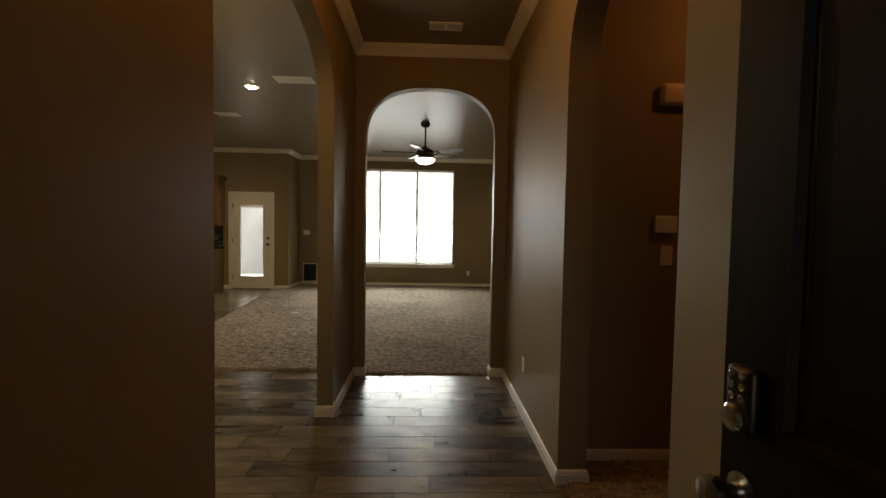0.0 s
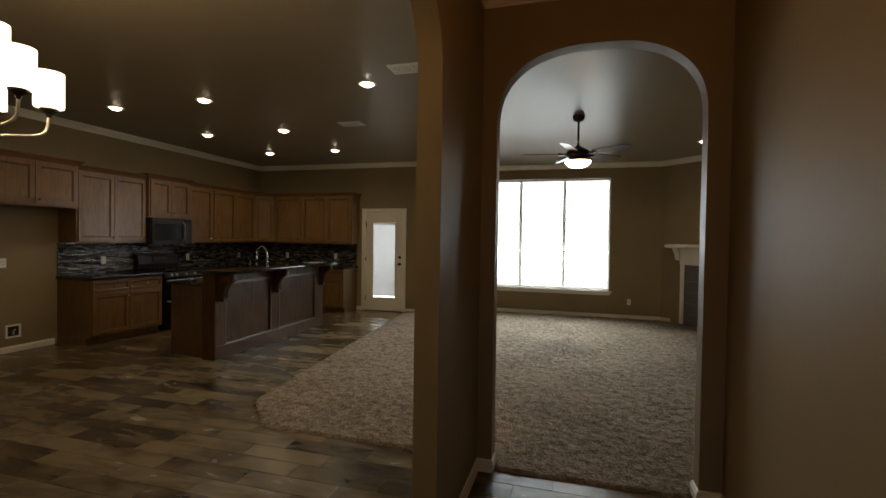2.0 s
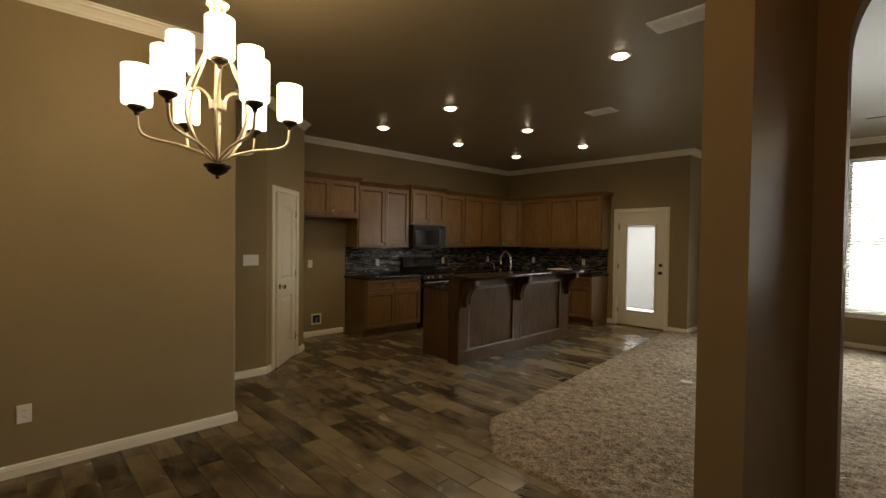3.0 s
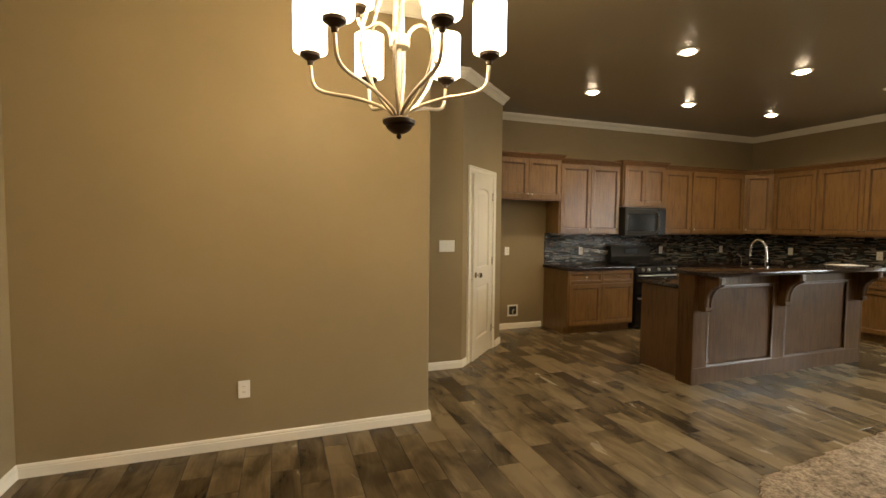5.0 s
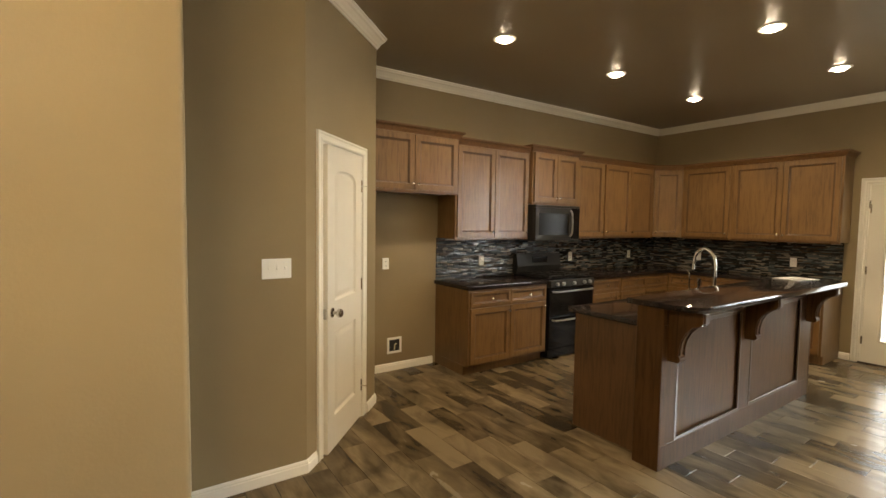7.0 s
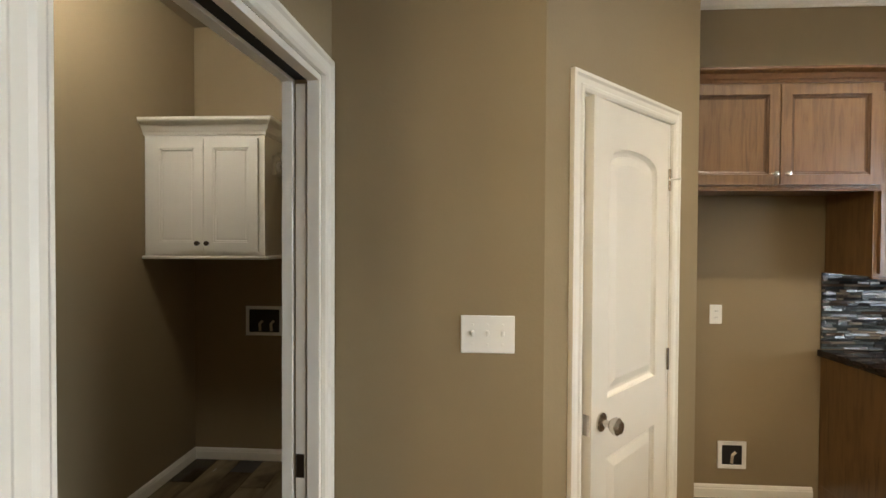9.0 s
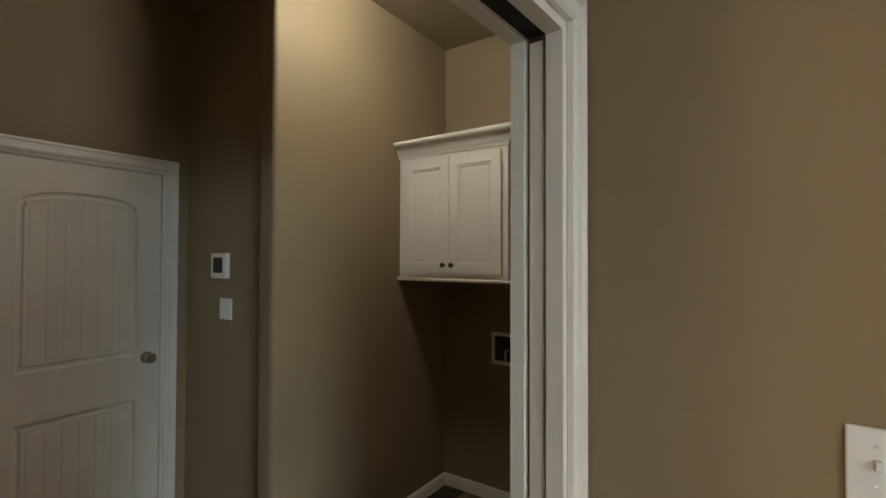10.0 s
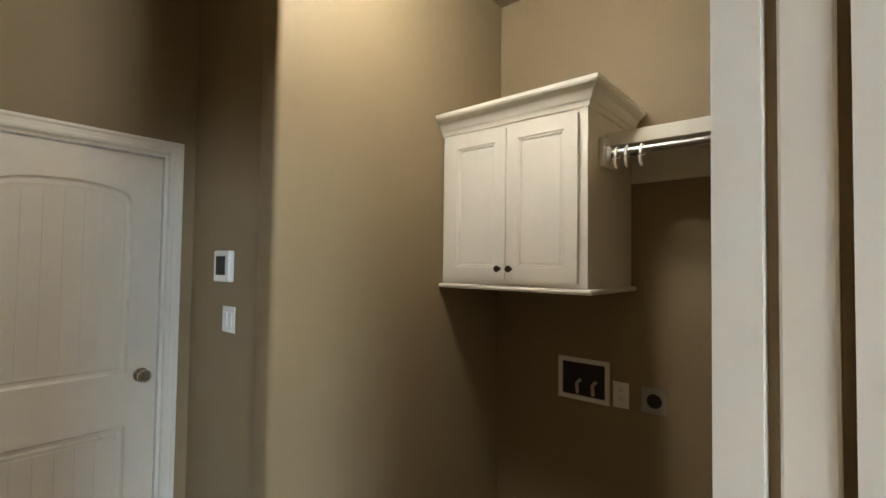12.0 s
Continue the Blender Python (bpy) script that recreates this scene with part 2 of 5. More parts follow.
# darker wood for panel mouldings, recess shade painted into the colour
M_GROOVE = wood("shaded_panel_moulding", (0.045, 0.022, 0.008), (0.105, 0.052, 0.018))
M_GRANITE, M_TILE, M_CARPET, M_MOSAIC, M_GLASS = granite(), plank_tile(), carpet_mat(), mosaic_mat(), glass_mat()
M_GROUT = paint("dark_grout", (0.035, 0.028, 0.022), 0.9, 0.3)
M_SLAT = paint("white_blind_slat", (0.82, 0.82, 0.80), 0.5, 0)
# white door slats greyed, the dimmer patio light put into their colour
M_SLAT2 = paint("dimmed_mini_blind_slat", (0.62, 0.66, 0.70), 0.5, 0)
for _m, _k in ((M_SLAT, 0.5), (M_SLAT2, 0.07)):
    _nt = _m.node_tree
    _tr = _nt.nodes.new("ShaderNodeBsdfTranslucent")
    _tr.inputs[0].default_value = (0.85, 0.86, 0.86, 1)
    _mx = _nt.nodes.new("ShaderNodeMixShader")
    _mx.inputs[0].default_value = _k
    _nt.links.new(_nt.nodes["Principled BSDF"].outputs[0], _mx.inputs[1])
    _nt.links.new(_tr.outputs[0], _mx.inputs[2])
    _nt.links.new(_mx.outputs[0], _nt.nodes["Material Output"].inputs[0])
M_SLATE = paint("slate_surround", (0.11, 0.10, 0.09), 0.45, 0.6, fine=25)


# ---- mesh helpers ----
def box(bm, a, b, bev=0.0, seg=1):
    x0, x1 = sorted((a[0], b[0]))
    y0, y1 = sorted((a[1], b[1]))
    z0, z1 = sorted((a[2], b[2]))
    vs = [bm.verts.new(p) for p in ((x0, y0, z0), (x1, y0, z0), (x1, y1, z0), (x0, y1, z0), (x0, y0, z1), (x1, y0, z1), (x1, y1, z1), (x0, y1, z1))]
    fs = [bm.faces.new([vs[i] for i in f]) for f in ((0, 3, 2, 1), (4, 5, 6, 7), (0, 1, 5, 4), (1, 2, 6, 5), (2, 3, 7, 6), (3, 0, 4, 7))]
    if bev:
        es = list({e for f in fs for e in f.edges})
        bmesh.ops.bevel(bm, geom=es, offset=bev, segments=seg, profile=0.5, affect="EDGES", clamp_overlap=True)
    return bm


def cube(a, b, bev=0.0, seg=1):
    return box(bmesh.new(), a, b, bev, seg)


def loft(bm, rings, closed=True, caps=True):
    vr = [[bm.verts.new(p) for p in r] for r in rings]
    n = len(vr[0])
    for r0, r1 in zip(vr, vr[1:]):
        for i in range(n if closed else n - 1):
            j = (i + 1) % n
            bm.faces.new((r0[i], r0[j], r1[j], r1[i]))
    if caps and closed:
        bm.faces.new(vr[0][::-1])
        bm.faces.new(vr[-1])
    return bm


def lathe(bm, prof, seg=20, at=(0, 0, 0), axis=2):
    """prof: radius and height, bottom to top, turned round an axis."""
    rings = []
    for r, h in prof:
        ring = []
        for i in range(seg):
            a = math.tau * i / seg
            p = [r * math.cos(a), r * math.sin(a), h]
            if axis == 0:
                p = [h, p[0], p[1]]
            elif axis == 1:
                p = [p[1], h, p[0]]
            ring.append((p[0] + at[0], p[1] + at[1], p[2] + at[2]))
        rings.append(ring)
    return loft(bm, rings)


def tube(bm, pts, rad, seg=8):
    pts = [Vector(p) for p in pts]
    rings = []
    up = Vector((0, 0, 1))
    for i, p in enumerate(pts):
        d = (pts[min(i + 1, len(pts) - 1)] - pts[max(i - 1, 0)]).normalized()
        s = d.cross(up)
        s = s.normalized() if s.length > 0.05 else d.cross(Vector((0, 1, 0))).normalized()
        u = s.cross(d)
        r = rad[i] if isinstance(rad, (list, tuple)) else rad
        rings.append([p + s * (r * math.cos(math.tau * k / seg)) + u * (r * math.sin(math.tau * k / seg)) for k in range(seg)])
    return loft(bm, rings)


def smooth_path(pts, n=6):
    """Catmull-Rom through the points."""
    P = [Vector(p) for p in pts]
    P = [P[0] * 2 - P[1]] + P + [P[-1] * 2 - P[-2]]
    out = []
    for i in range(1, len(P) - 2):
        for k in range(n):
            t = k / n
            a, b, c, d = P[i - 1:i + 3]
            out.append(0.5 * ((2 * b) + (c - a) * t + (2 * a - 5 * b + 4 * c - d) * t * t + (3 * b - a - 3 * c + d) * t ** 3))
    return out + [P[-2]]


def sweep(bm, path, prof, closed=False):
    """A profile of (out, z) carried along a level line; out is to the left of the line's run, corners mitred."""
    P = [Vector((p[0], p[1])) for p in path]
    n = len(P)
    rings = []
    for i, p in enumerate(P):
        d0 = (p - P[i - 1]).normalized() if (i or closed) else None
        d1 = (P[(i + 1) % n] - p).normalized() if (i < n - 1 or closed) else None
        d0, d1 = d0 or d1, d1 or d0
        n0, n1 = Vector((-d0.y, d0.x)), Vector((-d1.y, d1.x))
        m = (n0 + n1)
        m = m / max(m.dot(n0), 0.2) if m.length > 1e-6 else n0
        rings.append([(p.x + m.x * o, p.y + m.y * o, z) for o, z in prof])
    return loft(bm, rings)


def finish(bm, name, material, parent=None, label="", kind="", category="", group="", smooth=False):
    bmesh.ops.recalc_face_normals(bm, faces=bm.faces)
    me = bpy.data.meshes.new(name)
    bm.to_mesh(me)
    bm.free()
    me.materials.append(material)
    if smooth:
        for p in me.polygons:
            p.use_smooth = True
        me.set_sharp_from_angle(angle=radians(35))
    ob = new(name, me)
    if parent:
        ob.parent = parent
    return tagged(ob, label, category, group, kind)


def part(name, bm, material, parent, label="", smooth=False):
    return finish(bm, name, material, parent, label, smooth=smooth)


def thing(name, m, label, category, group=""):
    ob = new(name)
    ob.empty_display_size = 0.1
    ob.matrix_basis = m if isinstance(m, Matrix) else Matrix.Translation(m)
    return tagged(ob, label, category, group)


def struct(name, bm, material, label="", smooth=False):
    return finish(bm, name, material, None, label, kind="structure", smooth=smooth)


# ---- walls ----
def wall(name, p0, p1, thick, holes=(), z0=0.0, z1=H, label="tan painted drywall wall", rim=0.0, nose=()):
    """A wall from p0 to p1, growing to the left of its run by thick. holes: (s0, s1, bottom, top, arch rise)."""
    a, b = Vector((*p0, 0)), Vector((*p1, 0))
    L = (b - a).length
    d = (b - a) / L
    nrm = Vector((-d.y, d.x, 0)) * thick
    bm = bmesh.new()
    outline_holes = sorted(h for h in holes)

    def prism(poly):
        lo = [bm.verts.new(a + d * s + Vector((0, 0, z))) for s, z in poly]
        hi = [bm.verts.new(a + d * s + Vector((0, 0, z)) + nrm) for s, z in poly]
        bm.faces.new(lo[::-1])
        bm.faces.new(hi)
        k = len(poly)
        for i in range(k):
            j = (i + 1) % k
            bm.faces.new((lo[i], lo[j], hi[j], hi[i]))

    if any(h[4] for h in outline_holes):
        poly = [(0, z0)]
        for s0, s1, _, top, rise in outline_holes:
            poly.append((s0, z0))
            c, w, sp = (s0 + s1) / 2, (s1 - s0) / 2, top - rise
            if rise:
                for k in range(33):
                    th = math.pi * (1 - k / 32)
                    cu, su = math.cos(th), math.sin(th)
                    poly.append((c + w * math.copysign(abs(cu) ** 0.80, cu), sp + rise * abs(su) ** 0.80))
            else:
                poly += [(s0, top), (s1, top)]
            poly.append((s1, z0))
        poly += [(L, z0), (L, z1), (0, z1)]
        clean = [poly[0]]
        for q in poly[1:]:
            if abs(q[0] - clean[-1][0]) + abs(q[1] - clean[-1][1]) > 1e-4:
                clean.append(q)
        prism(clean)
        if rim:
            es = [e for e in bm.edges if e.is_manifold and abs(e.calc_face_angle(0)) > 1.0
                  and all(z0 - 0.001 <= v.co.z < z1 - 0.01 for v in e.verts)
                  and not all(abs(v.co.z - z0) < 1e-4 for v in e.verts)
                  and all(0.01 < (v.co - a).dot(d) < L - 0.01 for v in e.verts)
                  and abs((e.verts[0].co - e.verts[1].co).dot(nrm)) < 1e-6]
            bmesh.ops.bevel(bm, geom=es, offset=rim, segments=4, profile=0.5, affect="EDGES", clamp_overlap=True)
    else:
        s = 0.0
        for s0, s1, bot, top, _ in outline_holes:
            prism([(s, z0), (s0, z0), (s0, z1), (s, z1)])
            if bot > z0:
                prism([(s0, z0), (s1, z0), (s1, bot), (s0, bot)])
            prism([(s0, top), (s1, top), (s1, z1), (s0, z1)])
            s = s1
        prism([(s, z0), (L, z0), (L, z1), (s, z1)])
    for s in nose:
        es = [e for e in bm.edges if abs(e.verts[0].co.z - e.verts[1].co.z) > 1 and all(abs((v.co - a).dot(d) - s * L) < 1e-4 for v in e.verts)]
        bmesh.ops.bevel(bm, geom=es, offset=0.02, segments=4, profile=0.5, affect="EDGES", clamp_overlap=True)
    bmesh.ops.triangulate(bm, faces=[f for f in bm.faces if len(f.verts) > 4])
    return struct(name, bm, M_WALL, label, smooth=bool(rim or nose))


XF0, XF1 = -0.745, 0.66
YA, YN, YD = 4.10, 10.73, 9.905
XW, XDW, XS = -6.865, -4.30, -5.42
YE, YS, YO, YL = -0.17, 0.665, 3.147, 3.203
XJ, XB, YB, XH, XP = -3.10, -7.135, 1.70, -5.886, -5.750
T, TE = 0.115, 0.16
ARCH = 0.47
AX0, AX1 = -0.65, 0.54
wall("wall_foyer_west", (XF0, YE), (XF0, YA), T, [(1.33 - YE, 3.17 - YE, 0, 2.67, ARCH)], rim=0.022)
wall("wall_foyer_east", (XF1, YA), (XF1, YE), TE, [(YA - 2.285, YA - 1.17, 0, 2.67, ARCH)], rim=0.022)
wall("wall_living_south", (3.9, YA), (XF0 - T, YA), -T, [(3.9 - AX1, 3.9 - AX0, 0, 2.67, ARCH)], rim=0.022)
wall("wall_entry", (XF0 - T, YE), (3.4, YE), -T, [(XF1 - 0.94 - XF0 + T, XF1 - 0.02 - XF0 + T, 0, 2.06, 0)])
wall("wall_dining_south", (XDW - T, YS), (XF0 - T, YS), -T)
wall("wall_dining_west", (XDW, YS), (XDW, YO), T, nose=(1,))
YL1 = 3.137
wall("wall_laundry_door", (XS, YL), (XDW - T, YL1), -T, [(0.080, 0.910, 0, 2.03, 0)])
wall("wall_passage", (XS, YL - T), (XS, 3.861), T)
PD = Vector((-0.682, 0.731))
wall("wall_pantry", (XS, 3.861), (-6.19, 4.685), T, [(0.187, 0.842, 0, 2.04, 0)])
wall("wall_pantry_side", (-6.19, 4.685), (XW, 4.685), T)
wall("wall_kitchen_west", (XW, 4.685 - T), (XW, YD), T)
wall("wall_kitchen_north", (XW - T, YD), (XJ - T, YD), T, [(-4.315 - XW + T, -3.465 - XW + T, 0, 2.045, 0)])
wall("wall_jog", (XJ, YD), (XJ, YN), T)
wall("wall_living_north", (XJ - T, YN), (1.47, YN), T, [(WINX[0] - XJ + T, WINX[1] - XJ + T, WINZ[0], WINZ[1], 0)])
wall("wall_fireplace", (1.47, YN), (3.9, YN - 2.43), T)
wall("wall_living_east", (3.9, YN - 2.43), (3.9, YA), T)
wall("wall_laundry_west", (XB, YB - T), (XB, YL - T), T)
wall("wall_laundry_south", (XP, YB), (XB, YB), T, nose=(0,))
wall("wall_hall_west", (XH, YS), (XH, YB - T), T)
wall("wall_hall_south", (XDW - T, YS), (XH - T, YS), T, [(0.557, 1.348, 0, 2.065, 0)])
wall("wall_laundry_north", (XS - T, YL - T), (XB, YL - T), -0.05)
wall("wall_side_hall_north", (XF1 + TE, 2.52), (3.4, 2.52), T, [(0.95, 1.71, 0, 2.04, 0)])
wall("wall_side_hall_east", (3.4, YA), (3.4, YE), T)

bm = bmesh.new()
box(bm, (-7.3, -0.6, H), (4.2, 11.2, H + 0.12))
struct("ceiling", bm, M_CEIL, "dark brown painted ceiling with light texture")
bm = bmesh.new()
box(bm, (-7.3, -0.6, -0.15), (4.2, 11.2, -0.006))
struct("floor", bm, M_GROUT, "floor slab with dark grout")
bm = bmesh.new()
box(bm, (-60, -60, -0.4), (60, 60, -0.2))
struct("ground", bm, paint("pale_concrete_ground", (0.45, 0.44, 0.41), 0.9, 0.3), "pale ground outside")

# unseen walls and roof added outside the entry to block sun from the foyer
wall("wall_porch_west", (-1.5, -3.0), (-1.5, YE - T), T, z1=2.8)
wall("wall_porch_east", (1.6, YE - T), (1.6, -3.0), T, z1=2.8)
bm = bmesh.new()
box(bm, (-1.7, -3.2, 2.8), (1.8, YE - T, 2.9))
struct("porch_ceiling", bm, M_CEIL, "added unseen roof that keeps sun out of the entry")

# crown and baseboard
CROWN = [(0, H - 0.090), (0.010, H - 0.090), (0.014, H - 0.080), (0.022, H - 0.076), (0.030, H - 0.060), (0.052, H - 0.036), (0.066, H - 0.028),
         (0.070, H - 0.016), (0.080, H - 0.010), (0.080, H), (0, H)]
BASE = [(0, 0), (0.014, 0), (0.014, 0.054), (0.010, 0.059), (0.011, 0.066), (0.006, 0.076), (0, 0.080)]


def run(name, path, prof, label, closed=False):
    bm = bmesh.new()
    sweep(bm, path, prof, closed)
    return struct(name, bm, M_TRIM, label)


CRL, BSL = "white painted crown moulding", "white painted baseboard"
run("trim", [(XF1, YE), (XF1, YA), (XF0, YA), (XF0, YE)], CROWN, CRL, closed=True)
run("trim", [(XF0 - T, YS), (XF0 - T, YA + T), (3.9, YA + T), (3.9, YN - 2.43), (1.47, YN), (XJ, YN), (XJ, YD), (XW, YD), (XW, 4.685), (-6.19, 4.685), (XS, 3.861), (XS, YL), (XDW - T, YL1), (XDW - T, YO), (XDW, YO), (XDW, YS)],
    CROWN, CRL, closed=True)
for pth in ([(XDW - T + 0.016, YO), (XDW, YO), (XDW, YS), (XF0 - T, YS), (XF0 - T, 1.33), (XF0, 1.33), (XF0, YE)],
            [(XF0 - T, 3.17), (XF0 - T, YA + T), (AX0, YA + T), (AX0, YA), (XF0, YA), (XF0, 3.17), (XF0 - T, 3.17), (XF0 - T, 3.30)],
            [(1.69, 2.52), (XF1 + TE, 2.52), (XF1 + TE, 2.285), (XF1, 2.285), (XF1, YA), (AX1, YA), (AX1, YA + T), (3.9, YA + T)],
            [(XS - 0.075, 3.942), (XS, 3.861), (XS, YL + 0.02)], [(XW, 5.70), (XW, 4.685), (-6.19, 4.685), (-6.04, 4.54)],
            [(-4.385, YD), (-4.515, YD)], [(1.62, YN - 0.15), (1.47, YN), (XJ, YN), (XJ, YD), (-3.395, YD)],
            [(XS - 0.1, YL - T), (XB, YL - T), (XB, YB), (XP, YB), (XP, YB - T), (XH, YB - T), (XH, YS)], [(-4.92, YS), (XDW - T, YS), (XDW - T, YL - T)]):
    run("baseboard", pth, BASE, BSL)


# ---- panelled leaves ----
def inset(poly, d):
    n = len(poly)
    out = []
    for i in range(n):
        p, a, b = Vector(poly[i]), Vector(poly[i - 1]), Vector(poly[(i + 1) % n])
        d0, d1 = (p - a).normalized(), (b - p).normalized()
        n0, n1 = Vector((-d0.y, d0.x)), Vector((-d1.y, d1.x))
        m = n0 + n1
        m = m / max(m.dot(n0), 0.3)
        out.append((p.x + m.x * d, p.y + m.y * d))
    return out


def rect(x0, x1, z0, z1):
    return [(x0, z0), (x1, z0), (x1, z1), (x0, z1)]


def arched(x0, x1, z0, z1, rise, n=10):
    c, w = (x0 + x1) / 2, (x1 - x0) / 2
    return [(x0, z0), (x1, z0)] + [(c + w * math.cos(math.pi * k / n), z1 + rise * math.sin(math.pi * k / n) ** 0.7) for k in range(n + 1)]


RAISED = [(0.0, 0.0), (0.002, 0.009), (0.010, 0.017), (0.022, 0.017), (0.025, 0.012), (0.056, 0.001)]
SUNK = [(0.0, 0.0), (0.002, 0.005), (0.009, 0.006), (0.011, 0.010), (0.020, 0.013), (0.021, 0.013)]


def leaf(w, h, t, panels, rings=RAISED, both=False, grooves=0):
    """A leaf from 0 to w and 0 to h, its front at y = 0 and its back at y = t."""
    bm = bmesh.new()
    for y, sg in ((0.0, 1), (t, -1)):
        if sg < 0 and not both:
            bm.faces.new([bm.verts.new(p) for p in ((0, t, 0), (0, t, h), (w, t, h), (w, t, 0))])
            continue
        loops = [rect(0, w, 0, h)] + panels
        edges = []
        for lp in loops:
            vs = [bm.verts.new((x, y, z)) for x, z in lp]
            edges += [bm.edges.new((vs[i], vs[(i + 1) % len(vs)])) for i in range(len(vs))]
        bmesh.ops.triangle_fill(bm, edges=edges, use_beauty=True, use_dissolve=False)
        for lp in panels:
            prev = [bm.verts.new((x, y, z)) for x, z in lp]
            for ins, dep in rings[1:]:
                cur = [bm.verts.new((x, y + sg * dep, z)) for x, z in inset(lp, ins)]
                for i in range(len(lp)):
                    j = (i + 1) % len(lp)
                    bm.faces.new((prev[i], prev[j], cur[j], cur[i])).material_index = 1
                prev = cur
            bm.faces.new(prev)
            if grooves:
                last = inset(lp, rings[-1][0])
                x0, x1 = min(p[0] for p in last), max(p[0] for p in last)
                z0 = min(p[1] for p in last)

                def top(x):
                    return max([q0[1] + (q1[1] - q0[1]) * (x - q0[0]) / (q1[0] - q0[0]) for q0, q1 in zip(last, last[1:] + last[:1])
                                if min(q0[0], q1[0]) - 1e-6 <= x <= max(q0[0], q1[0]) + 1e-6 and abs(q1[0] - q0[0]) > 1e-5] or [z0])

                yy = y + sg * rings[-1][1]
                for k in range(grooves):
                    a, b = x0 + (x1 - x0) * k / grooves + 0.003, x0 + (x1 - x0) * (k + 1) / grooves - 0.003
                    pr = [(a, z0 + 0.002), (b, z0 + 0.002)] + [(b + (a - b) * q / 4, top(b + (a - b) * q / 4) - 0.002) for q in range(5)]
                    loft(bm, [[(px, yy - sg * h, pz) for px, pz in pr] for h in (0.0, 0.004)])
    for a, b in (((0, 0), (w, 0)), ((w, 0), (w, h)), ((w, h), (0, h)), ((0, h), (0, 0))):
        bm.faces.new([bm.verts.new(p) for p in ((a[0], 0, a[1]), (b[0], 0, b[1]), (b[0], t, b[1]), (a[0], t, a[1]))])
    bmesh.ops.remove_doubles(bm, verts=bm.verts, dist=0.0002)
    return bm


def place(ob, m):
    ob.matrix_basis = m
    return ob


KNOB = [(0.008, 0), (0.008, -0.004), (0.005, -0.006), (0.005, -0.014), (0.012, -0.017), (0.015, -0.023), (0.012, -0.029), (0.003, -0.031)]
_knob_mesh = {}


def knob(parent, x, y, z, material=None, name="knob", s=1.0):
    material = material or M_NICKEL
    key = (material.name, s)
    if key not in _knob_mesh:
        bm = lathe(bmesh.new(), [(r * s, h * s) for r, h in KNOB], 12, axis=1)
        ob = finish(bm, name, material, parent, smooth=True)
        _knob_mesh[key] = ob.data
    else:
        ob = new(name, _knob_mesh[key])
        ob.parent = parent
    ob.location = (x, y, z)
    return ob


def casing(name, m, w, h, both=0.0, cw=0.062, base=0.0):
    """Moulded casing round an opening w wide and h high, on the wall's face at y = 0 and, if told, its back face."""
    prof = [(0, 0), (0, -0.012), (0.008, -0.018), (0.018, -0.018), (0.024, -0.013), (0.042, -0.013), (0.050, -0.019), (cw, -0.017), (cw, 0)]
    sides = [(0, 1)] + ([(both, -1)] if both else [])
    bm = bmesh.new()
    for y0, sg in sides:
        rings = []
        for cx, cz, dx, dz in ((0, base, -1, 0), (0, h, -1, 1), (w, h, 1, 1), (w, base, 1, 0)):
            rings.append([(cx + dx * o, y0 + sg * y, cz + dz * o) for o, y in prof])
        loft(bm, rings)
    ob = struct(name, bm, M_TRIM, "white moulded door casing")
    ob.matrix_basis = m
    return ob


def lined(name, m, w, h, depth):
    bm = bmesh.new()
    box(bm, (0, 0.001, 0), (0.016, depth - 0.001, h))
    box(bm, (w - 0.016, 0.001, 0), (w, depth - 0.001, h))
    box(bm, (0.016, 0.001, h - 0.016), (w - 0.016, depth - 0.001, h))
    for x0, x1 in ((0.016, 0.028), (w - 0.028, w - 0.016)):
        box(bm, (x0, depth * 0.55, 0), (x1, depth * 0.55 + 0.03, h - 0.016))
    box(bm, (0.028, depth * 0.55, h - 0.028), (w - 0.028, depth * 0.55 + 0.03, h - 0.016))
    ob = struct(name, bm, M_TRIM, "white door jamb")
    ob.matrix_basis = m
    return ob


def hinge(parent, x, y, z):
    bm = lathe(bmesh.new(), [(0.006, -0.045), (0.006, 0.045)], 8)
    box(bm, (-0.003, 0.0, -0.044), (0.014, 0.002, 0.044))
    ob = part("hinge", bm, M_NICKEL, parent)
    ob.location = (x, y, z)


def round_knob(parent, x, y, z, name="door_knob"):
    bm = lathe(bmesh.new(), [(0.032, 0), (0.032, -0.006), (0.012, -0.010), (0.011, -0.034), (0.022, -0.038), (0.029, -0.050), (0.029, -0.062), (0.020, -0.072), (0.004, -0.074)], 20, axis=1)
    ob = part(name, bm, M_NICKEL, parent, "round satin nickel door knob", smooth=True)
    ob.location = (x, y, z)
    return ob


def rot(x, y, z=0, rz=0):
    return pose(x, y, z, 0, 0, rz)


# ---- interior doors ----
PA = math.degrees(math.atan2(4.685 - 3.861, -6.19 - XS))
# pantry: seen face is the side that looks north-east, so local x runs from the far end back
pd = Vector((-6.19 - XS, 4.685 - 3.861)).normalized()
pl = Vector((XS, 3.861)) + pd * 0.187
PM = rot(pl.x, pl.y, 0, PA)
casing("trim", PM, 0.655, 2.04)
lined("trim", PM, 0.655, 2.04, T)
w = 0.62
door = finish(leaf(w, 2.018, 0.035, [rect(0.11, w - 0.11, 0.22, 0.80), arched(0.11, w - 0.11, 1.00, 1.80, 0.075)], both=True), "door_1", M_DOORW, None,
              "cream painted two-panel pantry door with an arched top panel, nearly closed", "structure")
place(door, PM @ rot(0.018 + w, 0.002, 0.008, 3.5) @ rot(-w, 0))
for z in (0.25, 1.05, 1.80):
    hinge(door, w + 0.002, -0.006, z)
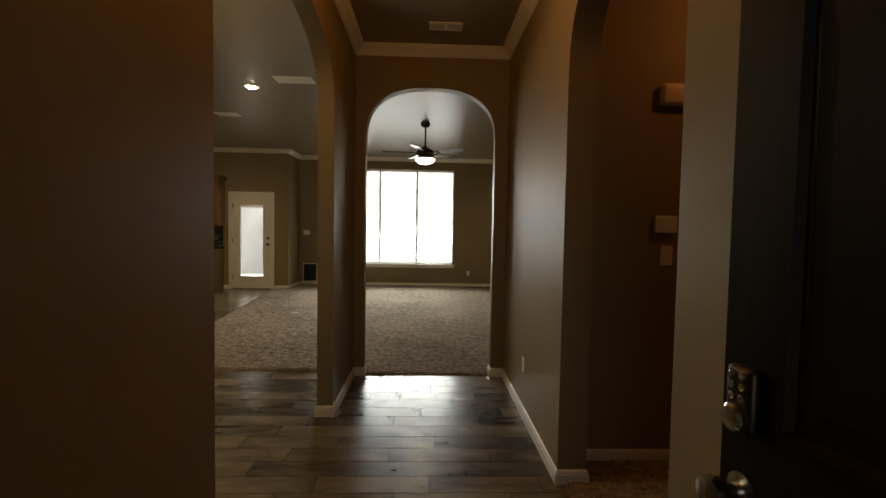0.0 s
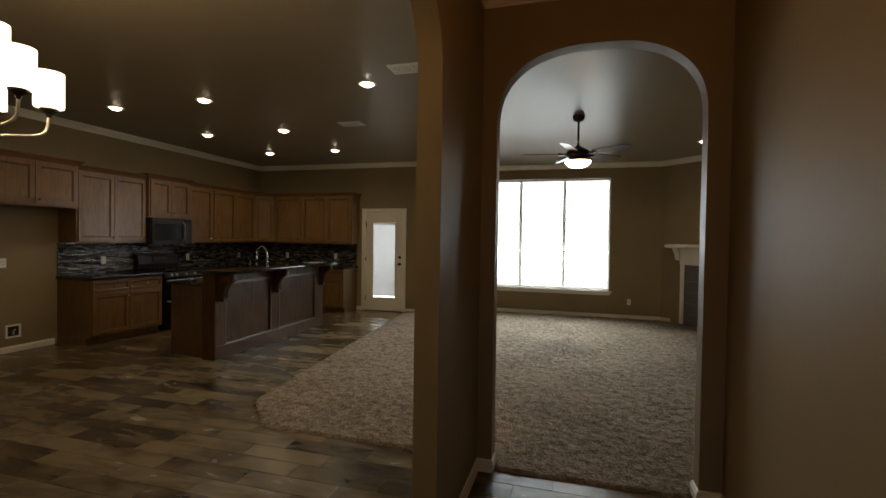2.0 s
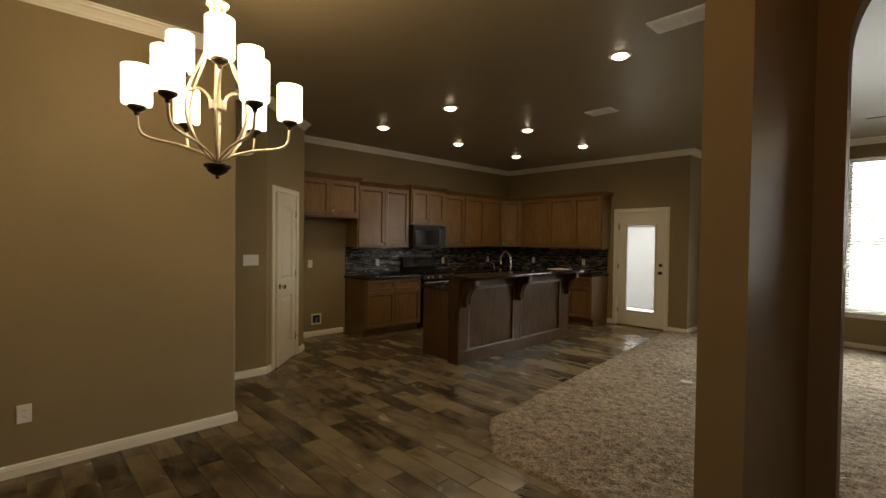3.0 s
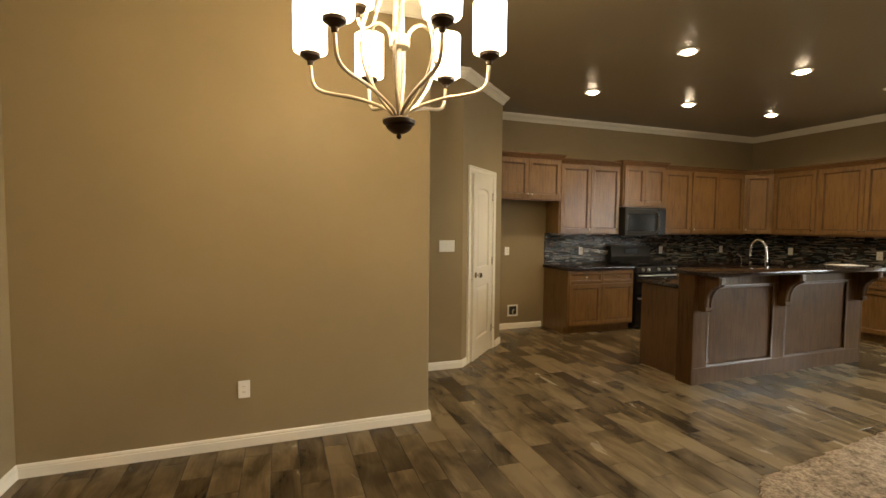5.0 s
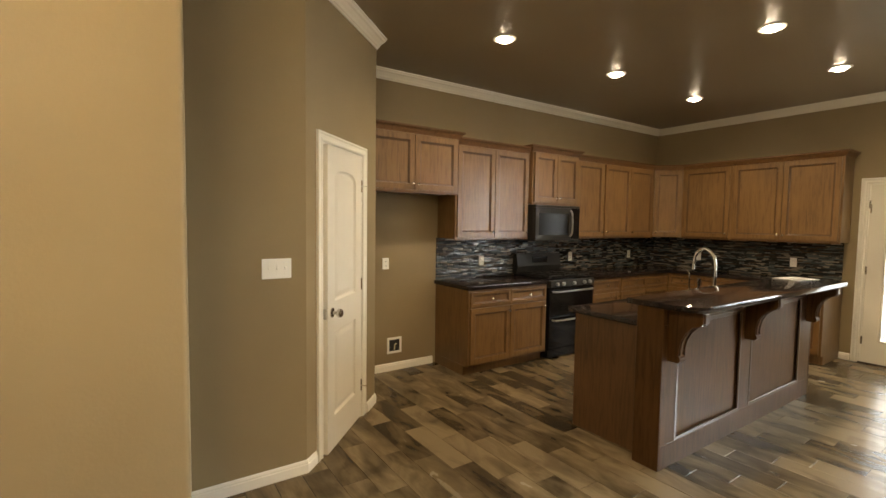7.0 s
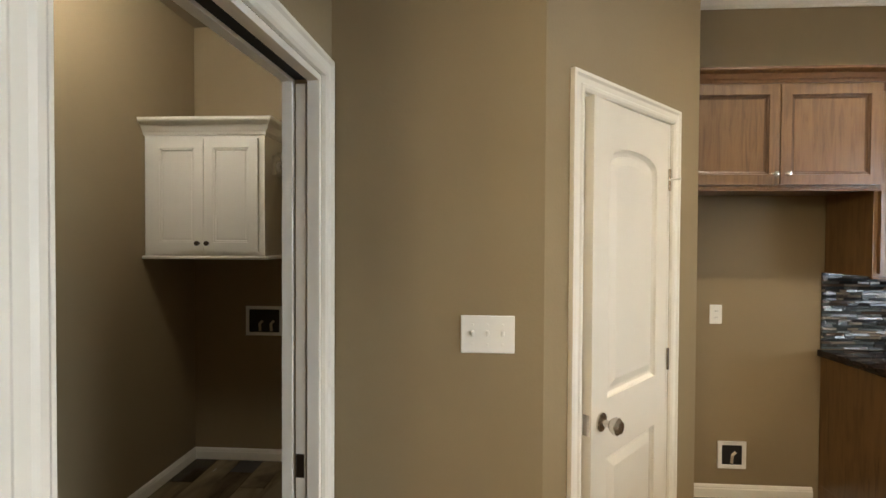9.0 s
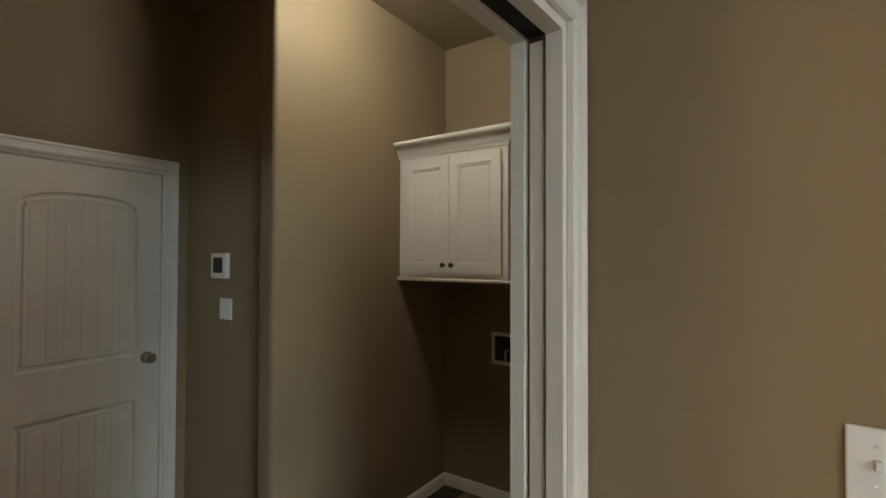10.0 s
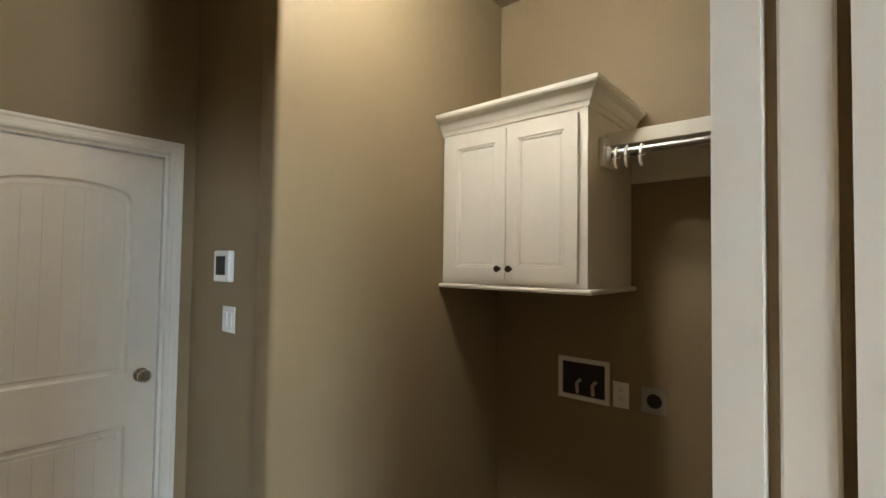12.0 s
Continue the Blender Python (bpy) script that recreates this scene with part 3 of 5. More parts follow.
round_knob(door, 0.065, 0, 0.93)
bm = cube((-0.0015, 0.006, 0.895), (0.001, 0.030, 0.965))
part("latch_plate", bm, M_NICKEL, door, "satin nickel latch plate")
for z in (0.25, 1.80):
    bm = tube(bmesh.new(), [(w, -0.006, z), (w - 0.012, -0.030, z), (w - 0.012, -0.056, z)], 0.005, 6)
    part("door_stop", bm, M_TRIM if z > 1 else M_NICKEL, door, "hinge-pin door stop with a small rubber tip")

# back hall door with grooved panels
HM = rot(XDW - T - 0.557, YS, 0, 180)
hm_w = 1.362 - 0.571
casing("trim", HM, hm_w, 2.065)
lined("trim", HM, hm_w, 2.065, T)
w = hm_w - 0.046
door = finish(leaf(w, 2.033, 0.035, [rect(0.12, w - 0.12, 0.20, 0.77), arched(0.12, w - 0.12, 1.01, 1.80, 0.085)], rings=RAISED[:-1] + [(0.030, 0.006), (0.044, 0.008)], grooves=6), "door_2", M_DOORW, None,
              "closed white two-panel door with an arched grooved top panel", "structure")
place(door, HM @ rot(0.023, 0.012, 0.008))
round_knob(door, w - 0.065, 0, 0.995)
for z in (0.25, 1.05, 1.80):
    hinge(door, -0.004, -0.006, z)

# laundry pocket door opening
LA = math.atan2(YL1 - YL, XDW - T - XS)
LM = rot(XS + 0.910 * math.cos(LA), YL + 0.910 * math.sin(LA), 0, 180 + math.degrees(LA))
LW_ = 0.830
casing("trim", LM, LW_, 2.03)
bm = bmesh.new()
box(bm, (LW_ - 0.018, 0.001, 0), (LW_ + 0.004, 0.036, 2.01))
box(bm, (LW_ - 0.018, 0.083, 0), (LW_ + 0.004, T - 0.001, 2.01))
box(bm, (0, 0.001, 0), (0.018, T - 0.001, 2.01))
box(bm, (0, 0.001, 2.01), (LW_ + 0.004, 0.036, 2.03))
box(bm, (0, 0.083, 2.01), (LW_ + 0.004, T - 0.001, 2.03))
struct("trim", bm, M_TRIM, "white split jamb of a pocket door opening").matrix_basis = LM
struct("trim", cube((0, 0.0365, 2.02), (LW_ + 0.004, 0.0825, 2.03)), M_DARK, "dark pocket door track").matrix_basis = LM
door = finish(cube((-0.62, -0.0150, 0.012), (0.0, 0.0165, 2.005), 0.002), "door_3", M_DOORW, None, "white pocket door slid back into its wall, only its edge showing", "structure")
place(door, LM @ rot(LW_ - 0.012, 0.060, 0, 180))
bm = cube((-0.001, -0.0125, 0.845), (0.002, 0.0125, 0.915))
part("latch_plate", bm, M_BRONZE, door, "dark pocket door edge pull")

# side hall doorway to the wash room
SM = rot(XF1 + TE + 0.95, 2.52)
casing("trim", SM, 0.76, 2.04)
lined("trim", SM, 0.76, 2.04, T)

# patio door with a glazed panel and blind
GM = rot(-4.315, YD)
casing("trim", GM, 0.85, 2.045)
lined("trim", GM, 0.85, 2.045, T)
w = 0.815
bm = leaf(w, 2.02, 0.044, [])
bmesh.ops.delete(bm, geom=list(bm.verts), context="VERTS")
gx0, gx1, gz0, gz1 = 0.165, w - 0.165, 0.27, 1.79
for a, b in (((0, 0, 0), (gx0, 0.044, 2.02)), ((gx1, 0, 0), (w, 0.044, 2.02)), ((gx0, 0, 0), (gx1, 0.044, gz0)), ((gx0, 0, gz1), (gx1, 0.044, 2.02))):
    box(bm, a, b)
prof = [(0, 0), (0, -0.012), (0.010, -0.016), (0.026, -0.010), (0.030, 0)]
rings = [[(cx + dx * o, y, cz + dz * o) for o, y in prof] for cx, cz, dx, dz in ((gx0, gz0, -1, -1), (gx0, gz1, -1, 1), (gx1, gz1, 1, 1), (gx1, gz0, 1, -1), (gx0, gz0, -1, -1))]
loft(bm, rings, caps=False)
door = finish(bm, "door_4", M_DOORW, None, "closed cream patio door with a tall glazed panel and white mini blind", "structure")
place(door, GM @ rot(0.018, 0.012, 0.012))
ob = struct("threshold", cube((0.0, -0.01, 0.0), (0.85, T, 0.012), 0.002), M_BRONZE, "dark metal door threshold")
ob.matrix_basis = GM
pane = part("pane", cube((gx0, 0.036, gz0), (gx1, 0.040, gz1)), M_GLASS, door, "clear door glass")
pane.visible_shadow = False
bm = cube((gx0 + 0.004, 0.006, gz1 - 0.03), (gx1 - 0.004, 0.030, gz1 - 0.002), 0.002)
part("headrail", bm, M_SLAT, door, "white mini blind headrail")
bm = cube((gx0 + 0.004, 0.008, gz0 + 0.036), (gx1 - 0.004, 0.028, gz0 + 0.048), 0.002)
part("bottom_rail", bm, M_SLAT, door, "white mini blind bottom rail")
me = None
n = 44
for i in range(n):
    z = gz0 + 0.065 + (gz1 - gz0 - 0.11) * i / (n - 1)
    if me is None:
        bm = bmesh.new()
        for dy, dz in ((-0.0085, -0.0145), (0, 0.001), (0.0085, 0.0145)):
            for x in (gx0 + 0.006, gx1 - 0.006):
                bm.verts.new((x, 0.018 + dy, dz))
        bm.verts.ensure_lookup_table()
        v = bm.verts
        bm.faces.new((v[0], v[1], v[3], v[2]))
        bm.faces.new((v[2], v[3], v[5], v[4]))
        bmesh.ops.solidify(bm, geom=list(bm.faces), thickness=0.0008)
        ob = part("slat", bm, M_SLAT2, door)
        me = ob.data
    else:
        ob = new("slat", me)
        ob.parent = door
    ob.location.z = z
for z, nm in ((0.965, "door_handle"), (1.10, "deadbolt")):
    bm = lathe(bmesh.new(), [(0.030, 0), (0.030, -0.008), (0.012, -0.012), (0.012, -0.040), (0.025, -0.046), (0.026, -0.062), (0.008, -0.070)] if z < 1 else
               [(0.030, 0), (0.030, -0.010), (0.022, -0.016), (0.006, -0.018), (0.005, -0.030)], 16, axis=1)
    ob = part(nm, bm, M_BRONZE, door, "dark bronze " + nm.replace("_", " "), smooth=True)
    ob.location = (w - 0.06, 0, z)
for z in (0.25, 1.05, 1.80):
    hinge(door, -0.004, -0.006, z)
part("chain_guard", cube((0.004, -0.010, 1.70), (0.020, 0, 1.80), 0.002), M_NICKEL, door, "small nickel door guard")

# front door, swung open against the foyer wall
FA = math.degrees(math.atan2(0.75 + 0.155, 0.530 - 0.64))
w = 0.91
FP = [rect(0.125, 0.425, 0.24, 0.86), rect(0.485, 0.785, 0.24, 0.86), rect(0.125, 0.425, 1.02, 1.86), rect(0.485, 0.785, 1.02, 1.86)]
DEEP = [(0.0, 0.0), (0.004, -0.006), (0.016, -0.006), (0.024, 0.010), (0.034, 0.010), (0.070, 0.002)]
door = finish(leaf(w, 2.04, 0.045, FP, DEEP, both=True), "door_5", M_ESP, None, "dark espresso panelled front door standing open", "structure")
place(door, pose(0.64, -0.155, 0.012, 0, 0, FA) @ Matrix.Diagonal((1, -1, 1, 1)))
ob = part("keypad_lock", box(bmesh.new(), (w - 0.095, -0.026, 1.005), (w - 0.030, 0, 1.130), 0.012, 3), M_BRONZE, door, "dark keypad deadbolt with round buttons", smooth=True)
for r in range(3):
    for c in range(2):
        b2 = lathe(bmesh.new(), [(0.0075, 0), (0.0075, -0.003), (0.005, -0.005)], 10, axis=1)
        k = part("button", b2, M_NICKEL, ob)
        k.location = (w - 0.074 + 0.023 * c, -0.026, 1.115 - 0.021 * r)
b2 = lathe(bmesh.new(), [(0.026, 0), (0.026, -0.012), (0.020, -0.018), (0.006, -0.020)], 18, axis=1)
k = part("cylinder", b2, M_NICKEL, ob, smooth=True)
k.location = (w - 0.0625, -0.024, 1.035)
b2 = lathe(bmesh.new(), [(0.033, 0), (0.033, -0.010), (0.014, -0.014), (0.013, -0.042), (0.027, -0.050), (0.032, -0.064), (0.030, -0.080), (0.006, -0.088)], 20, axis=1)
k = part("door_knob", b2, M_NICKEL, door, "polished nickel door knob", smooth=True)
k.location = (w - 0.0625, 0, 0.893)
b2 = lathe(bmesh.new(), [(0.031, 0.045), (0.031, 0.053), (0.013, 0.057), (0.012, 0.079), (0.024, 0.085), (0.028, 0.097), (0.026, 0.111), (0.006, 0.117)], 20, axis=1)
k = part("door_knob", b2, M_NICKEL, door, "polished nickel door knob", smooth=True)
k.location = (w - 0.0625, 0, 0.885)

# ---- living room windows with blinds ----
bm = bmesh.new()
box(bm, (WINX[0] - 0.05, YN - 0.045, WINZ[0] - 0.022), (WINX[1] + 0.05, YN + T - 0.01, WINZ[0] + 0.003), 0.004)
box(bm, (WINX[0] - 0.02, YN - 0.014, WINZ[0] - 0.075), (WINX[1] + 0.02, YN - 0.001, WINZ[0] - 0.022))
struct("window_sill", bm, M_TRIM, "white window stool and apron under three windows")
WW = (WINX[1] - WINX[0]) / 3
for k in range(3):
    x0, x1 = WINX[0] + k * WW, WINX[0] + (k + 1) * WW
    bm = bmesh.new()
    for a, b in (((x0, WINZ[0] + 0.003), (x0 + 0.030, WINZ[1])), ((x1 - 0.030, WINZ[0] + 0.003), (x1, WINZ[1])), ((x0 + 0.030, WINZ[0] + 0.003), (x1 - 0.030, WINZ[0] + 0.05)), ((x0 + 0.030, WINZ[1] - 0.045), (x1 - 0.030, WINZ[1]))):
        box(bm, (a[0], YN + 0.088, a[1]), (b[0], YN + T - 0.012, b[1]))
    win = finish(bm, "window_%d" % (k + 1), M_TRIM, None, "white vinyl window behind a lowered blind", "structure")
    p = part("pane", cube((x0 + 0.030, YN + 0.096, WINZ[0] + 0.05), (x1 - 0.030, YN + 0.101, WINZ[1] - 0.045)), M_GLASS, win, "clear window glass")
    p.visible_shadow = False
    bl = thing("window_blind", (x0, YN + 0.02, WINZ[0]), "lowered white two-inch slat blind in the living room window", "window blind", "blinds of the living room windows")
    hh = WINZ[1] - WINZ[0]
    part("headrail", cube((0.006, -0.02, hh - 0.058), (WW - 0.006, 0.035, hh - 0.004), 0.004), M_SLAT, bl)
    part("bottom_rail", cube((0.010, -0.014, 0.008), (WW - 0.010, 0.030, 0.028), 0.003), M_SLAT, bl)
    n = 48
    me = None
    for i in range(n):
        z = 0.055 + (hh - 0.14) * i / (n - 1)
        if me is None:
            b2 = bmesh.new()
            for dy, dz in ((-0.022, -0.011), (0, 0.0015), (0.022, 0.011)):
                for x in (0.0008, WW - 0.0008):
                    b2.verts.new((x, 0.008 + dy, dz))
            b2.verts.ensure_lookup_table()
            v = b2.verts
            b2.faces.new((v[0], v[1], v[3], v[2]))
            b2.faces.new((v[2], v[3], v[5], v[4]))
            bmesh.ops.solidify(b2, geom=list(b2.faces), thickness=0.0025)
            ob = part("slat", b2, M_SLAT, bl)
            me = ob.data
        else:
            ob = new("slat", me)
            ob.parent = bl
        ob.location.z = z
    for x in (0.12, WW - 0.12):
        part("ladder_cord", cube((x - 0.001, -0.017, 0.02), (x + 0.001, -0.015, hh - 0.05)), M_SLAT, bl)
bm = cube((-9, 13.2, -0.19), (8, 13.25, 6))
struct("backdrop", bm, glow("bright_overcast_backdrop", (0.90, 0.96, 1.0), 6.0), "blank bright daylight beyond the windows")


# ---- kitchen ----
def cab_door(parent, x0, x1, z0, z1, knob_at=None, label="", mat_=None, t=0.019):
    mat_ = mat_ or M_WOOD
    w, h = x1 - x0, z1 - z0
    fr = 0.052 if h > 0.25 else 0.026
    d = part("door" if h > 0.25 else "drawer", leaf(w, h, t, [rect(fr, w - fr, fr, h - fr)], SUNK), mat_, parent, label)
    d.location = (x0, -t - 0.001, z0)
    # panel mouldings take the darker wood that paints in their shade
    if mat_ in (M_WOOD, M_ISL):
        d.data.materials.append(M_GROOVE)
    if knob_at:
        for kx, kz in knob_at:
            knob(d, kx, 0, kz, M_NICKEL)
    return d


def cab_crown(parent, w, d, top, left=True, right=True, mat_=None):
    prof = [(0, 0), (0.006, 0), (0.012, 0.014), (0.018, 0.018), (0.030, 0.042), (0.044, 0.050), (0.050, 0.058), (0.050, 0.070), (0, 0.070)]
    path = ([(w, d)] if right else []) + [(w, 0.0), (0, 0.0)] + ([(0, d)] if left else [])
    bm = bmesh.new()
    sweep(bm, path, [(o, top + z) for o, z in prof])
    return bm


def upper(m, w, z0, z1, d, doors, label, crown=True, left=True, right=True, knobs="rl"):
    c = thing("wall_cabinet", m, label, "wall cabinet", "kitchen wall cabinets")
    bm = bmesh.new()
    box(bm, (0, 0, z0), (w, d, z1), 0.0015)
    part("body", bm, M_WOOD, c)
    part("light_rail", cube((0.0, -0.004, z0 - 0.012), (w, 0.016, z0 - 0.001)), M_WOODX, c)
    n = len(doors)
    edge = 0.022
    dw = (w - 2 * edge) / n
    for i, side in enumerate(doors):
        x0, x1 = edge + i * dw + (0.003 if i else 0), edge + (i + 1) * dw - (0.003 if i < n - 1 else 0)
        kx = {"r": x1 - x0 - 0.028, "l": 0.028}.get(side)
        cab_door(c, x0, x1, z0 + 0.018, z1 - 0.012, [(kx, 0.055)] if kx else None)
    if crown:
        cr = cab_crown(c, w, d, z1, left, right)
        part("crown", cr, M_WOODX, c)
    return c


def base(m, w, doors, label, d=0.59, drawers=True, name="base_cabinet"):
    c = thing(name, m, label, "base cabinet", "kitchen base cabinets")
    bm = bmesh.new()
    box(bm, (0, 0, 0.10), (w, d, 0.874), 0.0015)
    box(bm, (0, 0.07, 0), (w, d, 0.10))
    part("body", bm, M_WOOD, c)
    n = len(doors)
    edge = 0.022
    dw = (w - 2 * edge) / n
    for i, side in enumerate(doors):
        x0, x1 = edge + i * dw + (0.004 if i else 0), edge + (i + 1) * dw - (0.004 if i < n - 1 else 0)
        kx = {"r": x1 - x0 - 0.028, "l": 0.028}.get(side)
        cab_door(c, x0, x1, 0.125, 0.685, [(kx, 0.56 - 0.055)] if kx else None)
        if drawers:
            dr = cab_door(c, x0, x1, 0.705, 0.850, [((x1 - x0) / 2, 0.0725)])
    return c


FU, FB = XW + 0.325, XW + 0.595
LW = "stained cherry wall cabinet with two recessed-panel doors"
upper(rot(FU + 0.05, 4.712, 0, 90), 1.035, 1.83, 2.375, 0.372, "rl", "stained cherry cabinet with two short doors over the refrigerator space", left=False)
upper(rot(FU, 5.750, 0, 90), 1.040, 1.372, 2.34, 0.322, "rr", LW + " over the granite counter", left=False, right=False)
upper(rot(FU + 0.05, 6.793, 0, 90), 0.79, 1.775, 2.365, 0.372, "rl", "stained cherry cabinet with two short doors over the microwave")
upper(rot(FU, 7.586, 0, 90), 0.565, 1.372, 2.34, 0.322, "r", "stained cherry single-door wall cabinet beside the microwave", left=False, right=False)
upper(rot(FU, 8.152, 0, 90), 1.142, 1.372, 2.34, 0.322, "ll", LW + " near the corner", left=False, right=False)
dg = math.sqrt(2) * 0.285
c = thing("wall_cabinet", rot(FU + 0.0, 9.296, 0, 45), "stained cherry corner wall cabinet with one angled door", "wall cabinet", "kitchen wall cabinets")
bm = bmesh.new()
iv = rot(FU, 9.296, 0, 45).inverted()
ring = [iv @ Vector((x, y, 0)) for x, y in ((FU, 9.296), (FU + 0.284, 9.58), (FU + 0.284, YD - 0.002), (XW + 0.002, YD - 0.002), (XW + 0.002, 9.296))]
loft(bm, [[(p.x, p.y, z) for p in ring] for z in (1.372, 2.34)])
part("body", bm, M_WOOD, c)
cab_door(c, 0.018, dg - 0.022, 1.390, 2.328, [(0.028, 0.055)])
bm = sweep(bmesh.new(), [(dg, 0), (0, 0)], [(0, 2.34), (0.006, 2.34), (0.018, 2.358), (0.030, 2.382), (0.050, 2.398), (0.050, 2.410), (0, 2.410)])
part("crown", bm, M_WOODX, c)
FN = YD - 0.325
upper(rot(FU + 0.285, FN), 0.655, 1.372, 2.34, 0.322, "r", "stained cherry single-door wall cabinet above the sink wall counter", left=False, right=False)
upper(rot(FU + 0.942, FN), 1.148, 1.372, 2.34, 0.322, "rl", LW + " beside the patio door", left=False)

BL = "stained cherry base cabinet with drawers"
base(rot(FB, 5.735, 0, 90), 1.100, "rr", BL + ", beside the refrigerator space")
base(rot(FB, 7.612, 0, 90), 0.57, "r", "narrow stained cherry base cabinet beside the range")
base(rot(FB, 8.184, 0, 90), 1.11, "rl", BL + ", near the corner")
base(rot(FB + 0.002, YD - 0.595), 0.85, "rl", BL + ", under the back counter")
base(rot(FB + 0.854, YD - 0.595), 0.93, "rl", BL + ", ending beside the patio door")
c = thing("base_cabinet", rot(XW + 0.3, 9.6), "blind corner base cabinet of stained cherry", "base cabinet", "kitchen base cabinets")
part("body", cube((-0.296, -0.302, 0), (0.293, 0.30, 0.874)), M_WOOD, c)


def slab(name, poly, z0, z1, label, category="countertop"):
    bm = bmesh.new()
    cx, cy = sum(p[0] for p in poly) / len(poly), sum(p[1] for p in poly) / len(poly)
    loft(bm, [[(p[0] - cx, p[1] - cy, z) for p in poly] for z in (0, z1 - z0)])
    es = [e for e in bm.edges if abs(e.verts[0].co.z - e.verts[1].co.z) < 1e-5]
    bmesh.ops.bevel(bm, geom=es, offset=0.003, segments=2, profile=0.5, affect="EDGES")
    ob = finish(bm, name, M_GRANITE, None, label, "", category, smooth=True)
    ob.location = (cx, cy, z0)
    return ob


slab("countertop", [(XW + 0.010, 5.712), (FB + 0.030, 5.712), (FB + 0.030, 6.840), (XW + 0.010, 6.840)], 0.875, 0.914, "polished dark speckled granite countertop beside the range")
slab("countertop", [(XW + 0.010, 7.608), (FB + 0.030, 7.608), (FB + 0.030, YD - 0.625), (-4.46, YD - 0.625), (-4.46, YD - 0.010), (XW + 0.010, YD - 0.010)], 0.875, 0.914,
     "polished dark speckled granite countertop round the kitchen corner")

# range
rg = thing("range", rot(FB, 6.845, 0, 90), "slate and black gas range with double oven and steel knobs", "range")
W_ = 0.758
part("body", cube((0, 0, 0.02), (W_, 0.620, 0.905), 0.003), M_BLACK, rg)
part("cooktop", cube((-0.002, -0.045, 0.906), (W_ + 0.002, 0.55, 0.926), 0.006, 2), M_BLACK, rg, "black glossy cooktop")
part("control_panel", cube((0.002, -0.055, 0.825), (W_ - 0.002, 0.0, 0.904), 0.008, 2), M_GREY, rg, "slate steel control panel")
for i, x in enumerate((0.10, 0.20, 0.38, 0.56, 0.66)):
    k = lathe(bmesh.new(), [(0.022, 0), (0.021, -0.020), (0.017, -0.028), (0.004, -0.030)], 14, axis=1)
    k = part("knob", k, M_STEEL, rg, smooth=True)
    k.location = (x, -0.056, 0.865)
for z0, z1 in ((0.505, 0.815), (0.13, 0.49)):
    d = part("oven_door", cube((0.004, -0.040, z0), (W_ - 0.004, -0.002, z1), 0.006, 2), M_BLACK, rg, "slate oven door with black glass")
    part("oven_window", cube((0.09, -0.043, z0 + 0.05), (W_ - 0.09, -0.039, z1 - 0.09), 0.001), M_BLACK, d)
    h = tube(bmesh.new(), [(0.05, -0.042, z1 - 0.035), (0.06, -0.080, z1 - 0.035), (0.12, -0.088, z1 - 0.035), (W_ - 0.12, -0.088, z1 - 0.035), (W_ - 0.06, -0.080, z1 - 0.035), (W_ - 0.05, -0.042, z1 - 0.035)], 0.011, 10)
    part("handle", h, M_STEEL, d, "curved steel bar handle", smooth=True)
part("kick_panel", cube((0.01, -0.02, 0.02), (W_ - 0.01, -0.001, 0.12), 0.003), M_BLACK, rg)
bm = bmesh.new()
loft(bm, [[(x, 0.50, 0.926), (x, 0.48, 1.02), (x, 0.505, 1.175), (x, 0.56, 1.175), (x, 0.575, 0.926)] for x in (0.0, W_)])
part("backguard", bm, M_GREY, rg, "sloped slate steel backguard")
part("display", cube((0.25, 0.478, 1.06), (W_ - 0.25, 0.500, 1.135), 0.001), M_BLACK, rg, "black glass display")
for gx in (0.03, 0.275, 0.52):
    bm = bmesh.new()
    for x in (0, 0.10, 0.20):
        box(bm, (gx + x, 0.0, 0.945), (gx + x + 0.010, 0.46, 0.957))
    for y in (0.0, 0.15, 0.30, 0.45):
        box(bm, (gx, y, 0.944), (gx + 0.21, y + 0.010, 0.956))
        box(bm, (gx + 0.001, y + 0.001, 0.926), (gx + 0.009, y + 0.009, 0.945))
        box(bm, (gx + 0.201, y + 0.001, 0.926), (gx + 0.209, y + 0.009, 0.945))
    part("grate", bm, M_DARK, rg, "black cast iron grate")
for gx, gy in ((0.135, 0.12), (0.135, 0.35), (0.38, 0.23), (0.62, 0.12), (0.62, 0.35)):
    b2 = part("burner", lathe(bmesh.new(), [(0.045, 0.926), (0.045, 0.934), (0.030, 0.940), (0.004, 0.941)], 16), M_DARK, rg)
    b2.location = (gx, gy, 0)

# microwave
mw = thing("microwave", rot(XW + 0.395, 6.806, 1.345, 90), "slate steel over-range microwave with a dark glass window", "microwave")
W_, Hh = 0.757, 0.415
part("body", cube((0, 0, 0), (W_, 0.39, Hh), 0.004), M_DARK, mw)
part("door", cube((0.0, -0.035, 0.018), (W_ * 0.80, -0.001, Hh - 0.03), 0.005, 2), M_GREY, mw, "slate steel door")
part("window", cube((0.055, -0.038, 0.065), (W_ * 0.74, -0.034, Hh - 0.095), 0.001), M_BLACK, mw, "dark glass window")
part("control_panel", cube((W_ * 0.802, -0.035, 0.018), (W_, -0.001, Hh - 0.03), 0.004, 2), M_BLACK, mw, "black control panel")
part("vent_grille", cube((0, -0.034, Hh - 0.029), (W_, -0.001, Hh), 0.003), M_GREY, mw)
part("base_trim", cube((0, -0.034, 0.0), (W_, -0.001, 0.017), 0.002), M_DARK, mw)
